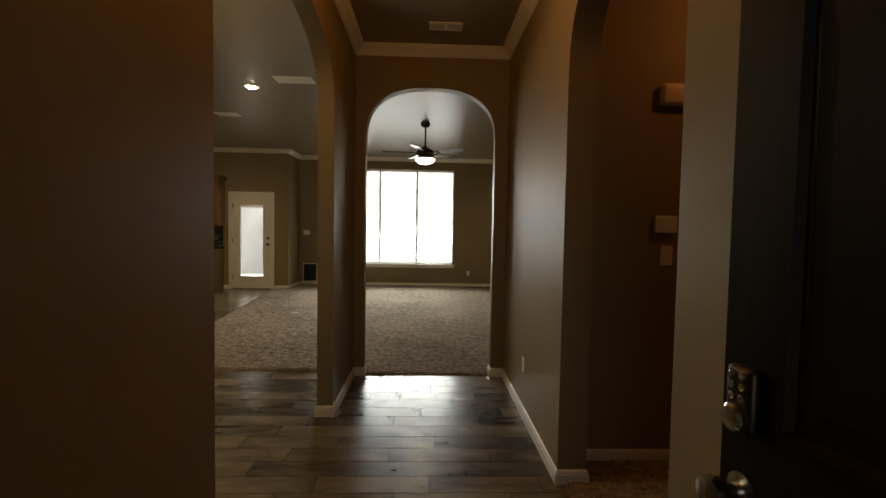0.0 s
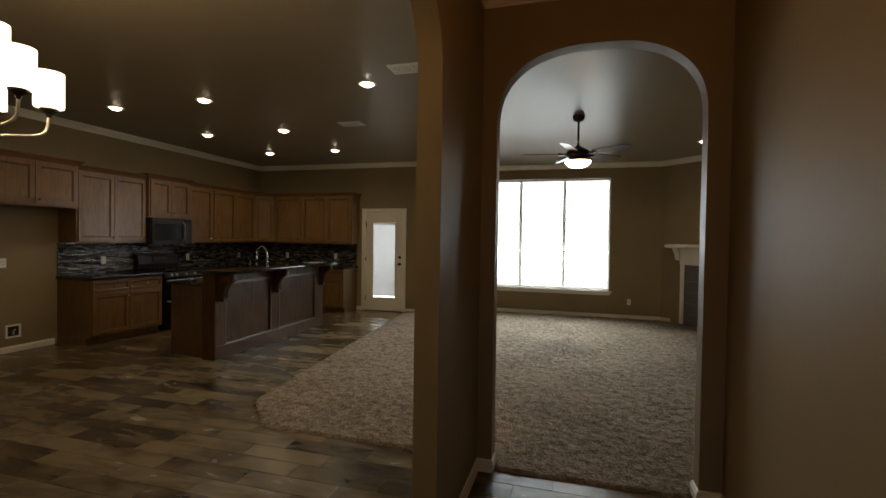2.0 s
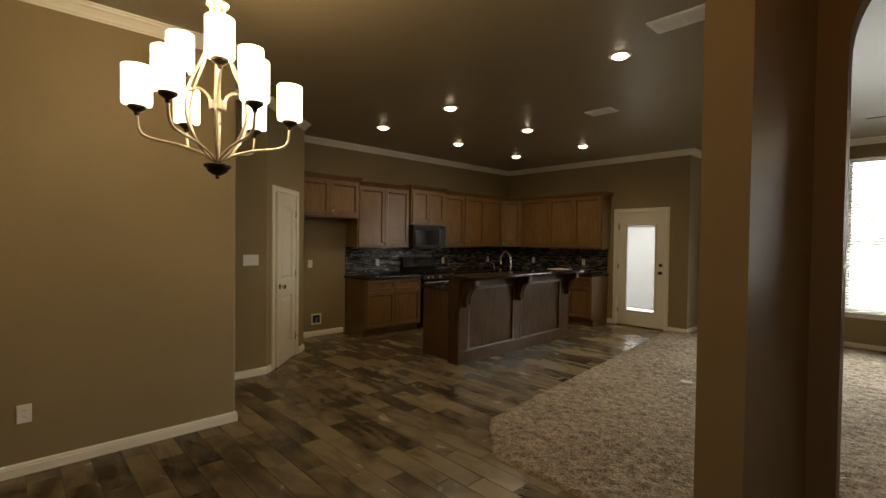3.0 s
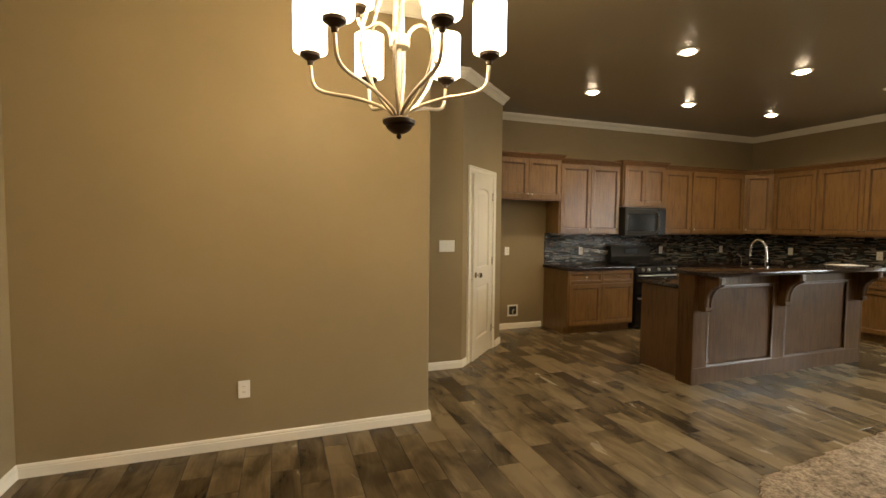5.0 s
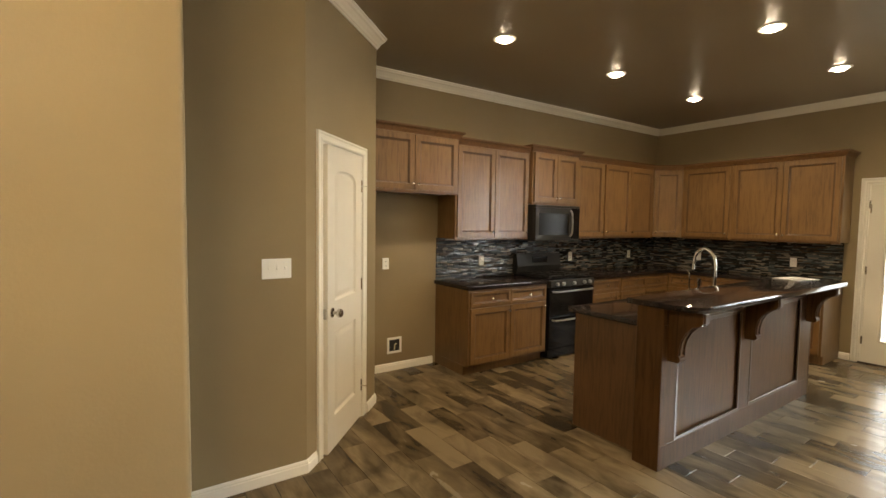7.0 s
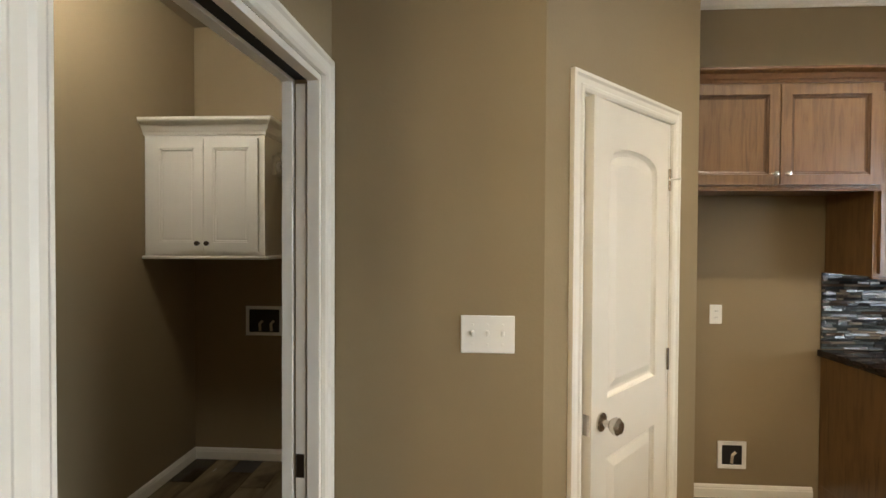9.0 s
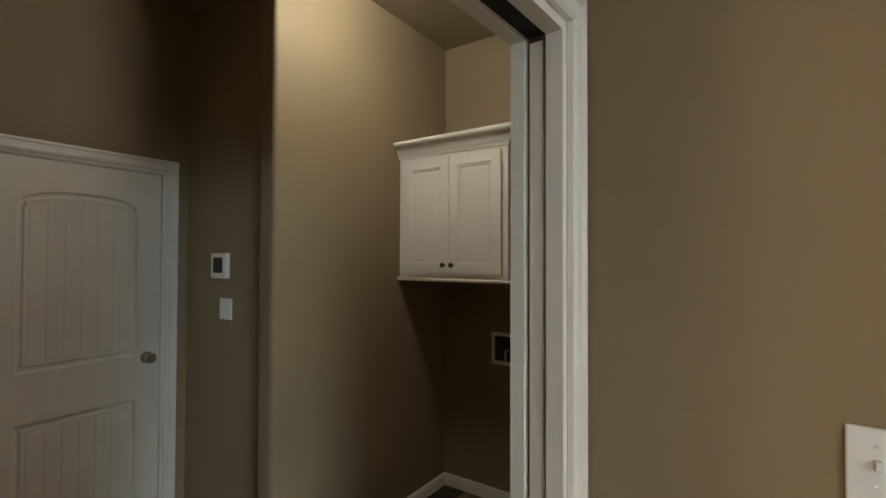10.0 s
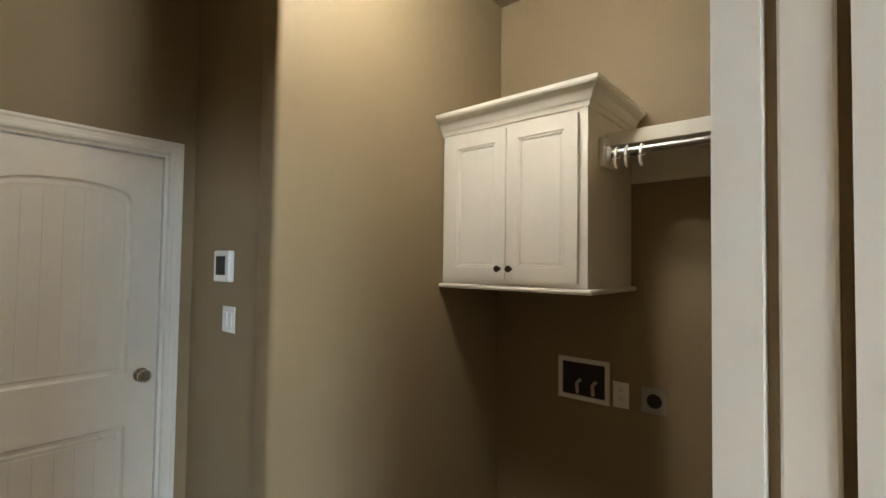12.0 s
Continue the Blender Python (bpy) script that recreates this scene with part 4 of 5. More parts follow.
part("handle", tube(bmesh.new(), smooth_path([(W_ * 0.775, -0.036, 0.05), (W_ * 0.775, -0.066, 0.09), (W_ * 0.775, -0.072, 0.2), (W_ * 0.775, -0.066, 0.32), (W_ * 0.775, -0.036, 0.36)], 4), 0.011, 8), M_STEEL, mw, "curved steel handle", smooth=True)

# island
isl = thing("kitchen_island", (-4.42, 6.92, 0), "brown stained kitchen island with raised bar and three corbels", "kitchen island")
IY0, IY1 = 5.70 - 6.92, 8.14 - 6.92
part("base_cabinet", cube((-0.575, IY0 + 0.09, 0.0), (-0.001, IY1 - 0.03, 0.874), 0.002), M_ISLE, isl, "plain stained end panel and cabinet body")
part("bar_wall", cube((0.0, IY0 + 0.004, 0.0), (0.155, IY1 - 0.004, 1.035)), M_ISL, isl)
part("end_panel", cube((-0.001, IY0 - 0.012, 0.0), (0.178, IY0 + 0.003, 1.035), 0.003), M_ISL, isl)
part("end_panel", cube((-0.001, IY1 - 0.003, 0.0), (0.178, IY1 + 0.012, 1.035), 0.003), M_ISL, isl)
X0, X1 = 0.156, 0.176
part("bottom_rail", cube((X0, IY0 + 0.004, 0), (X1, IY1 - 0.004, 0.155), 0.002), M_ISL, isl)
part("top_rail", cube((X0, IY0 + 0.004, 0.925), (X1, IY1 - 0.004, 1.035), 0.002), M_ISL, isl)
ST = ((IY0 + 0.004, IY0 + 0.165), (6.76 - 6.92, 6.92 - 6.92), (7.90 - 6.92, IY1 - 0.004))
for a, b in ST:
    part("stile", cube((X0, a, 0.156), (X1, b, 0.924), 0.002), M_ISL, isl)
for a, b in ((ST[0][1], ST[1][0]), (ST[1][1], ST[2][0])):
    prof = [(0, 0), (0.014, 0), (0.016, -0.006), (0.010, -0.010), (0.004, -0.018), (0, -0.018)]
    rings = []
    for cy, cz, dy, dz in ((a, 0.156, 1, 1), (b, 0.156, -1, 1), (b, 0.924, -1, -1), (a, 0.924, 1, -1), (a, 0.156, 1, 1)):
        rings.append([(X0 + 0.022 + q, cy + dy * o * 1.6, cz + dz * o * 1.6) for o, q in prof])
    part("panel_moulding", loft(bmesh.new(), rings, caps=False), M_ISLM, isl, "stepped moulding round a flat panel")


def corbel(y):
    pts = [(0, 1.034), (0.20, 1.034), (0.205, 1.00), (0.205, 0.965)]
    cv = [(0.190, 0.955), (0.145, 0.935), (0.105, 0.895), (0.080, 0.845), (0.068, 0.790), (0.066, 0.745), (0.078, 0.735), (0.080, 0.715), (0.066, 0.700), (0.0, 0.700)]
    out = pts + cv
    bm = loft(bmesh.new(), [[(0.178 + x, y + s, z) for x, z in out] for s in (-0.038, 0.038)])
    k = part("corbel", bm, M_ISL, isl, "curved wooden corbel with a square rosette")
    for s in (-0.030, 0.024):
        inner = [(0.178 + x + 0.005, z) for x, z in cv[:6]]
        part("corbel_bead", tube(bmesh.new(), [(x, y + s + 0.003, z) for x, z in inner], 0.006, 5), M_ISLM, k)
    part("rosette", cube((0.378, y - 0.026, 0.968), (0.392, y + 0.026, 1.026), 0.004, 2), M_ISLM, k)


for y in (5.785, 6.84, 8.04):
    corbel(y - 6.92)
slab("countertop", [(-5.035, 5.755), (-4.425, 5.755), (-4.425, 8.14), (-5.035, 8.14)], 0.875, 0.914, "polished dark granite work counter on the island")
bt = [(-4.475, 5.655), (-4.12, 5.655), (-4.035, 5.68), (-4.005, 5.76), (-4.005, 8.15), (-4.035, 8.235), (-4.12, 8.26), (-4.475, 8.26)]
slab("bar_top", bt, 1.036, 1.072, "polished dark granite raised bar top on the island", "bar top")
fc = thing("faucet", (-4.67, 7.22, 0.914), "polished chrome gooseneck kitchen faucet", "faucet")
M_CHR, _nt, _b = mat("chrome", (0.75, 0.75, 0.74), 0.12, 1.0)
part("body", lathe(bmesh.new(), [(0.028, 0), (0.028, 0.008), (0.018, 0.014), (0.017, 0.09), (0.012, 0.10)], 16), M_CHR, fc, smooth=True)
part("spout", tube(bmesh.new(), smooth_path([(0, 0, 0.09), (0, 0, 0.27), (-0.02, 0, 0.37), (-0.09, 0, 0.425), (-0.16, 0, 0.38), (-0.185, 0, 0.30), (-0.188, 0, 0.23)], 5), 0.015, 12), M_CHR, fc, smooth=True)
part("lever", tube(bmesh.new(), [(0, -0.016, 0.06), (0, -0.05, 0.075), (0, -0.09, 0.11)], 0.007, 8), M_CHR, fc, smooth=True)
sp = thing("side_sprayer", (-4.72, 7.05, 0.914), "chrome side sprayer and soap pump beside the faucet", "side sprayer")
part("stem", lathe(bmesh.new(), [(0.020, 0), (0.018, 0.03), (0.012, 0.05), (0.011, 0.12), (0.016, 0.14), (0.016, 0.17), (0.005, 0.185)], 12), M_CHR, sp, smooth=True)
fl = thing("filter_tap", (-4.74, 6.93, 0.914), "slim chrome filtered water tap", "filter tap")
part("spout", tube(bmesh.new(), smooth_path([(0, 0, 0), (0, 0, 0.20), (-0.02, 0, 0.25), (-0.06, 0, 0.262), (-0.09, 0, 0.235)], 4), 0.006, 8), M_CHR, fl, smooth=True)
sk = thing("sink", (-4.80, 7.15, 0.9145), "stainless undermount sink in the island counter", "sink")
bm = bmesh.new()
for a, b in (((-0.19, -0.36, 0), (0.06, -0.345, 0.003)), ((-0.19, 0.345, 0), (0.06, 0.36, 0.003)), ((-0.19, -0.345, 0), (-0.175, 0.345, 0.003)), ((0.045, -0.345, 0), (0.06, 0.345, 0.003))):
    box(bm, a, b)
part("rim", bm, M_STEEL, sk)
part("basin", cube((-0.174, -0.344, 0), (0.044, 0.344, 0.0015)), M_GREY, sk)
ob = finish(cube((-0.16, -0.11, 0), (0.16, 0.11, 0.0012)), "brochure", M_PLATE, None, "white printed sheet lying on the granite bar top", "", "brochure")
place(ob, rot(-4.34, 8.02, 1.0725, 78))
part("print_bar", cube((-0.12, -0.06, 0.0014), (0.10, -0.045, 0.0018)), M_GREY, ob)
part("print_bar", cube((-0.12, 0.0, 0.0014), (0.04, 0.012, 0.0018)), M_GREY, ob)


# ---- plates and small wall things ----
def plate(m, w, h, name, label, category, kind_="", n=1):
    p = thing(name, m, label, category)
    part("plate", cube((-w / 2, -0.006, -h / 2), (w / 2, 0, h / 2), 0.003, 2), M_PLATE, p)
    for i in range(n):
        x = (i - (n - 1) / 2) * 0.046
        if kind_ == "toggle":
            part("toggle", cube((x - 0.005, -0.016, -0.004), (x + 0.005, -0.006, 0.012), 0.002), M_PLATE, p)
            for s in (-0.030, 0.030):
                k = part("screw", lathe(bmesh.new(), [(0.0035, -0.006), (0.0025, -0.0075)], 8, axis=1), M_PLATE, p)
                k.location = (x, 0, s)
        elif kind_ == "rocker":
            part("rocker", cube((x - 0.017, -0.010, -0.033), (x + 0.017, -0.006, 0.033), 0.002), M_PLATE, p)
        elif kind_ == "outlet":
            for s in (-0.020, 0.020):
                o = part("socket", lathe(bmesh.new(), [(0.0165, -0.006), (0.016, -0.0085)], 14, axis=1), M_PLATE, p)
                o.location = (x, 0, s)
                for q in (-0.0055, 0.0055):
                    part("slot", cube((q - 0.001, -0.0092, -0.004), (q + 0.001, -0.0084, 0.005)), M_DARK, o)
    return p


def ring_box(m, w, h, d, name, label, category):
    p = thing(name, m, label, category)
    bm = bmesh.new()
    f = 0.022
    for a, b in (((-w / 2, -h / 2), (-w / 2 + f, h / 2)), ((w / 2 - f, -h / 2), (w / 2, h / 2)), ((-w / 2 + f, -h / 2), (w / 2 - f, -h / 2 + f)), ((-w / 2 + f, h / 2 - f), (w / 2 - f, h / 2))):
        box(bm, (a[0], -0.010, a[1]), (b[0], -0.0005, b[1]))
    part("frame", bm, M_PLATE, p)
    part("recess", cube((-w / 2 + f, -0.003, -h / 2 + f), (w / 2 - f, -0.0005, h / 2 - f)), M_DARK, p, "dark recess")
    return p


E_, S_, N_ = 90, 0, 180
plate(rot(XS, 3.690, 1.262, E_), 0.165, 0.116, "light_switch", "white three-gang toggle switch plate on the tan passage wall", "light switch", "toggle", 3)
plate(rot(XDW, 1.87, 0.385, E_), 0.072, 0.116, "wall_outlet", "white outlet plate low on the dining room wall", "wall outlet", "outlet")
plate(rot(-3.78, YS, 0.40, N_), 0.072, 0.116, "wall_outlet", "white outlet plate low on the shaded dining room wall", "wall outlet", "outlet")
plate(pose(XF1, 3.208, 0.385, 0, 0, -90), 0.072, 0.116, "wall_outlet", "white outlet plate low on the foyer wall", "wall outlet", "outlet")
plate(rot(0.91, YN, 0.33), 0.072, 0.116, "wall_outlet", "white outlet plate low on the living room wall", "wall outlet", "outlet")
plate(rot(XW, 5.125, 1.115, E_), 0.072, 0.116, "wall_outlet", "white outlet plate in the refrigerator space", "wall outlet", "outlet")
for y in (6.36, 7.90, 9.22):
    plate(rot(XW + 0.012, y, 1.105, E_), 0.072, 0.116, "wall_outlet", "white outlet plate on the mosaic backsplash", "wall outlet", "outlet")
for x in (-6.15, -4.98):
    plate(rot(x, YD - 0.012, 1.10), 0.072, 0.116, "wall_outlet", "white outlet plate on the back mosaic backsplash", "wall outlet", "outlet")
b = ring_box(rot(XW, 5.23, 0.262, E_), 0.165, 0.165, 0.05, "ice_maker_box", "white recessed ice maker supply box low on the wall", "supply box")
part("valve", tube(bmesh.new(), [(0, -0.006, -0.05), (0, -0.012, 0.0), (0.02, -0.012, 0.02)], 0.008, 8), M_BRASSY, b, "small brass valve")
plate(rot(XH, 1.095, 1.285, E_), 0.118, 0.116, "light_switch", "white two-gang rocker switch plate in the back hall", "light switch", "rocker", 2)
th = thing("alarm_panel", rot(XH, 1.055, 1.522, E_), "white alarm keypad with a grey screen on the hall wall", "alarm panel")
part("case", cube((-0.075, -0.028, -0.070), (0.075, 0, 0.070), 0.006, 2), M_PLATE, th)
part("screen", cube((-0.045, -0.031, -0.040), (0.045, -0.027, 0.045), 0.002), M_GREY, th)
plate(rot(-2.92, YN, 1.24), 0.15, 0.105, "thermostat", "white wall thermostat in the living room", "thermostat")
g = thing("return_air_grille", rot(-2.84, YN, 0.30), "white return air grille near the living room floor", "air grille")
bm = bmesh.new()
for a, b2 in (((-0.17, -0.22), (-0.15, 0.22)), ((0.15, -0.22), (0.17, 0.22)), ((-0.15, -0.22), (0.15, -0.20)), ((-0.15, 0.20), (0.15, 0.22))):
    box(bm, (a[0], -0.012, a[1]), (b2[0], 0, b2[1]))
part("frame", bm, M_PLATE, g)
part("backing", cube((-0.15, -0.003, -0.20), (0.15, -0.001, 0.20)), M_DARK, g)
for i in range(12):
    part("slat", cube((-0.149, -0.010, -0.19 + i * 0.033), (0.149, -0.004, -0.182 + i * 0.033)), M_GREY, g)
# side hall wall
ch = thing("door_chime", rot(1.375, 2.52, 2.185), "rounded cream door chime box high on the hall wall", "door chime")
part("cover", box(bmesh.new(), (-0.115, -0.055, -0.065), (0.115, 0, 0.065), 0.026, 4), paint("aged_cream_plastic", (0.62, 0.52, 0.38), 0.4, 0), ch, smooth=True)
th = thing("thermostat", rot(1.325, 2.52, 1.435), "square cream thermostat on the dim hall wall", "thermostat")
part("cover", cube((-0.065, -0.030, -0.050), (0.065, 0, 0.050), 0.006, 2), M_PLATE, th)
plate(rot(1.345, 2.52, 1.25), 0.072, 0.116, "light_switch", "cream single toggle switch plate on the dim hall wall", "light switch", "toggle", 1)
wc = thing("toilet", (2.86, 3.42, 0), "white ceramic toilet in the dark wash room", "toilet")
part("bowl", lathe(bmesh.new(), [(0.11, 0), (0.10, 0.10), (0.12, 0.22), (0.19, 0.36), (0.20, 0.395), (0.10, 0.397)], 24), M_PLATE, wc, smooth=True)
part("seat", lathe(bmesh.new(), [(0.20, 0.398), (0.205, 0.410), (0.19, 0.425), (0.05, 0.432), (0.004, 0.433)], 24), M_PLATE, wc, smooth=True)
part("tank", cube((0.16, -0.22, 0.40), (0.36, 0.22, 0.76), 0.02, 3), M_PLATE, wc, smooth=True)
part("lid", cube((0.15, -0.23, 0.761), (0.37, 0.23, 0.79), 0.008, 2), M_PLATE, wc)


# ---- laundry ----
lc = thing("laundry_wall_cabinet", rot(XB + 0.500, 1.735, 0, 90), "cream painted two-door wall cabinet with crown over the laundry space", "wall cabinet")
part("body", cube((0, 0, 1.455), (0.700, 0.497, 2.165), 0.002), M_CABW, lc)
part("filler", cube((-0.033, 0.004, 1.440), (-0.001, 0.495, 2.255)), M_CABW, lc)
for x0, x1, kx in ((0.014, 0.337, 0.297), (0.342, 0.665, 0.026)):
    d = part("door", leaf(x1 - x0, 0.665, 0.019, [rect(0.055, x1 - x0 - 0.055, 0.055, 0.61)], [(0, 0), (0.004, 0.004), (0.010, 0.004), (0.014, 0.011), (0.019, 0.011), (0.022, 0.009)]), M_CABW, lc)
    d.location = (x0, -0.020, 1.478)
    knob(d, kx, 0, 0.050, M_BRONZE)
bm = sweep(bmesh.new(), [(0.700, 0.497), (0.700, 0), (-0.033, 0)], [(0, 2.165), (0.008, 2.165), (0.014, 2.182), (0.020, 2.188), (0.036, 2.220), (0.056, 2.236), (0.062, 2.246), (0.062, 2.260), (0, 2.260)])
part("crown", bm, M_CABW, lc, "stepped cream crown")
bm = sweep(bmesh.new(), [(0.700, 0.497), (0.700, 0), (-0.033, 0)], [(0, 1.434), (0.022, 1.434), (0.026, 1.444), (0.020, 1.454), (0, 1.454)])
part("light_rail", bm, M_CABW, lc)
part("bottom", cube((0, 0.0, 1.436), (0.700, 0.497, 1.4545)), M_CABW, lc)
sh = thing("hanging_shelf", (XB + 0.16, 2.437, 2.03), "cream shelf with a hanging rod beside the laundry cabinet", "shelf")
part("board", cube((-0.158, 0, 0.035), (0.157, 0.620, 0.055), 0.002), M_CABW, sh)
part("front_rail", cube((0.158, 0, 0.005), (0.176, 0.620, 0.062), 0.002), M_CABW, sh)
part("cleat", cube((-0.158, 0, -0.10), (-0.140, 0.620, 0.034), 0.002), M_CABW, sh)
part("bracket_block", cube((0.10, 0, -0.085), (0.24, 0.020, 0.034), 0.003), M_CABW, sh)
part("flange", lathe(bmesh.new(), [(0.030, 0.0205), (0.030, 0.030), (0.020, 0.040)], 16, axis=1), M_PLATE, sh).location = (0.205, 0, -0.030)
part("rod", tube(bmesh.new(), [(0.205, 0.03, -0.030), (0.205, 0.620, -0.030)], 0.014, 12), M_STEEL, sh, "steel hanging rod", smooth=True)
for y in (0.06, 0.10, 0.155):
    hk = finish(tube(bmesh.new(), smooth_path([(0, 0, -0.060), (0.012, 0, -0.052), (0.020, 0, -0.020), (0.0, 0, 0.018), (-0.020, 0, -0.002), (-0.018, 0, -0.020)], 4), 0.006, 8), "shower_ring", M_PLATE, None,
                "white plastic hanger clip on the laundry rod", "", "hanger clip", "clips on the laundry rod", smooth=True)
    hk.location = (XB + 0.16 + 0.205, 2.437 + y, 2.0)
wb = ring_box(rot(XB, 2.205, 0.985, E_), 0.262, 0.205, 0.05, "washer_supply_box", "white recessed washer supply box with valves", "supply box")
for x in (-0.03, 0.05):
    part("valve", tube(bmesh.new(), [(x, -0.006, -0.07), (x, -0.014, -0.02), (x + 0.02, -0.016, 0.0)], 0.009, 8), M_BRASSY, wb, "small brass valve")
plate(rot(XB, 2.388, 0.945, E_), 0.075, 0.120, "wall_outlet", "white washer outlet plate beside the supply box", "wall outlet", "outlet")
do = thing("dryer_outlet", rot(XB, 2.535, 0.945, E_), "steel dryer outlet plate with a round black socket", "dryer outlet")
part("plate", cube((-0.056, -0.004, -0.058), (0.056, 0, 0.058), 0.002), M_STEEL, do)
part("socket", lathe(bmesh.new(), [(0.032, -0.004), (0.031, -0.009), (0.004, -0.010)], 20, axis=1), M_DARK, do)
hs = thing("wall_hook", rot(-4.80, YS, 0.83, 180), "small satin nickel hook beside the hall door", "wall hook")
part("hook", tube(bmesh.new(), [(0, 0, 0), (0, -0.03, 0), (0, -0.05, 0.012)], [0.010, 0.008, 0.013], 10), M_NICKEL, hs, smooth=True)
lt = thing("ceiling_light", (-5.89, 2.22, H), "round opal flush ceiling light in the laundry", "ceiling light")
part("pan", lathe(bmesh.new(), [(0.155, 0), (0.155, -0.02), (0.150, -0.025)], 24), M_NICKEL, lt)
part("bowl", lathe(bmesh.new(), [(0.145, -0.025), (0.140, -0.04), (0.10, -0.062), (0.04, -0.072), (0.004, -0.073)], 24), glow("laundry_bowl", (1.0, 0.9, 0.74), 1.5), lt, smooth=True)

# ---- ceiling things ----
for cx, cy in CANS:
    d = thing("recessed_light", (cx, cy, H), "lit recessed ceiling can light with a white trim ring", "recessed light", "recessed can lights")
    part("trim_ring", lathe(bmesh.new(), [(0.093, 0), (0.093, -0.004), (0.082, -0.010), (0.068, -0.006), (0.068, 0)], 28), M_PLATE, d, smooth=True)
    part("lamp", lathe(bmesh.new(), [(0.060, -0.001), (0.054, -0.012), (0.036, -0.024), (0.016, -0.029), (0.004, -0.030)], 24), M_BULB, d, "lit frosted lamp", smooth=True)


def vent(x, y, w, d, label, rz=0):
    v = thing("ceiling_vent", pose(x, y, H, 0, 0, rz), label, "ceiling vent", "ceiling air vents")
    f = 0.022
    bm = bmesh.new()
    for a, b in (((-w / 2, -d / 2), (-w / 2 + f, d / 2)), ((w / 2 - f, -d / 2), (w / 2, d / 2)), ((-w / 2 + f, -d / 2), (w / 2 - f, -d / 2 + f)), ((-w / 2 + f, d / 2 - f), (w / 2 - f, d / 2))):
        box(bm, (a[0], a[1], -0.010), (b[0], b[1], -0.0005))
    part("frame", bm, M_PLATE, v)
    part("backing", cube((-w / 2 + f, -d / 2 + f, -0.002), (w / 2 - f, d / 2 - f, -0.0005)), M_DARK, v)
    n = int((d - 2 * f) / 0.022)
    for i in range(n):
        y0 = -d / 2 + f + (i + 0.3) * (d - 2 * f) / n
        part("slat", cube((-w / 2 + f, y0, -0.009), (w / 2 - f, y0 + 0.012, -0.006)), M_PLATE, v)
    part("divider", cube((-0.006, -d / 2 + f, -0.0105), (0.006, d / 2 - f, -0.0091)), M_PLATE, v)


vent(0.05, 3.65, 0.27, 0.14, "white ceiling air vent in the foyer")
vent(-1.60, 5.14, 0.42, 0.22, "large white ceiling air vent near the dining arch")
vent(-3.08, 6.85, 0.32, 0.22, "white ceiling air vent over the kitchen floor")

# chandelier
cd = thing("chandelier", (CHX, CHY, -0.015), "nine-light brushed champagne chandelier with lit white cylinder shades", "chandelier")
part("finial", lathe(bmesh.new(), [(0.003, 1.785), (0.010, 1.792), (0.008, 1.802), (0.022, 1.806), (0.040, 1.818), (0.046, 1.828), (0.043, 1.831), (0.056, 1.838), (0.058, 1.848), (0.050, 1.854), (0.020, 1.858), (0.016, 1.875), (0.008, 1.88)], 20), M_BRONZE, cd, "dark bronze finial bowl", smooth=True)
part("stem", lathe(bmesh.new(), [(0.007, 1.86), (0.007, 2.095), (0.034, 2.097), (0.036, 2.105), (0.036, 2.135), (0.014, 2.140), (0.008, 2.15), (0.008, 2.40), (0.030, 2.42), (0.034, 2.50), (0.030, 2.545), (0.046, 2.56), (0.046, 2.572), (0.020, 2.585), (0.012, 2.595), (0.034, 2.605), (0.036, 2.635), (0.014, 2.642), (0.006, 2.65), (0.006, H - 0.03)], 16), M_BRASSY, cd, smooth=True)
part("canopy", lathe(bmesh.new(), [(0.010, H - 0.055), (0.040, H - 0.045), (0.062, H + 0.0), (0.064, H + 0.015)], 20), M_BRASSY, cd, smooth=True)
SHADE = [(0.020, 0.0), (0.056, 0.004), (0.058, 0.012), (0.058, 0.165), (0.054, 0.165), (0.054, 0.010)]
CUP = [(0.004, -0.045), (0.010, -0.040), (0.012, -0.028), (0.034, -0.012), (0.036, -0.002), (0.020, 0.0)]


def arm(ang, pts, r, z, shade_label=""):
    m = Matrix.Rotation(radians(ang), 4, "Z")
    a = part("arm", tube(bmesh.new(), [m @ Vector(p) for p in smooth_path(pts, 5)], 0.0065, 7), M_BRASSY, cd, smooth=True)
    p = m @ Vector((r, 0, z))
    c = part("cup", lathe(bmesh.new(), CUP, 14, at=p), M_BRONZE, a, smooth=True)
    s = part("shade", lathe(bmesh.new(), SHADE, 20, at=p), M_SHADE, a, "lit white opal cylinder shade", smooth=True)


for k in range(6):
    arm(-51 + 60 * k, [(0.012, 0, 1.865), (0.06, 0, 1.895), (0.15, 0, 1.925), (0.26, 0, 1.945), (0.30, 0, 1.975), (0.31, 0, 2.04)], 0.31, 2.08)
    m = Matrix.Rotation(radians(-51 + 60 * k + 30), 4, "Z")
    part("rib", tube(bmesh.new(), [m @ Vector(p) for p in smooth_path([(0.014, 0, 1.862), (0.07, 0, 1.915), (0.122, 0, 2.0), (0.138, 0, 2.09), (0.115, 0, 2.20), (0.068, 0, 2.31), (0.030, 0, 2.42)], 5)], 0.006, 7), M_BRASSY, cd, smooth=True)
for k in range(3):
    arm(-14.6 + 120 * k, [(0.03, 0, 2.12), (0.045, 0, 2.165), (0.085, 0, 2.195), (0.135, 0, 2.185), (0.165, 0, 2.205), (0.172, 0, 2.23)], 0.172, 2.27)
for k in range(6):
    a = radians(-51 + 60 * k)
    lamp("shade_lamp", "POINT", (CHX + 0.31 * math.cos(a), CHY + 0.31 * math.sin(a), 2.30), 6.2, (1.0, 0.80, 0.50), 0.04)
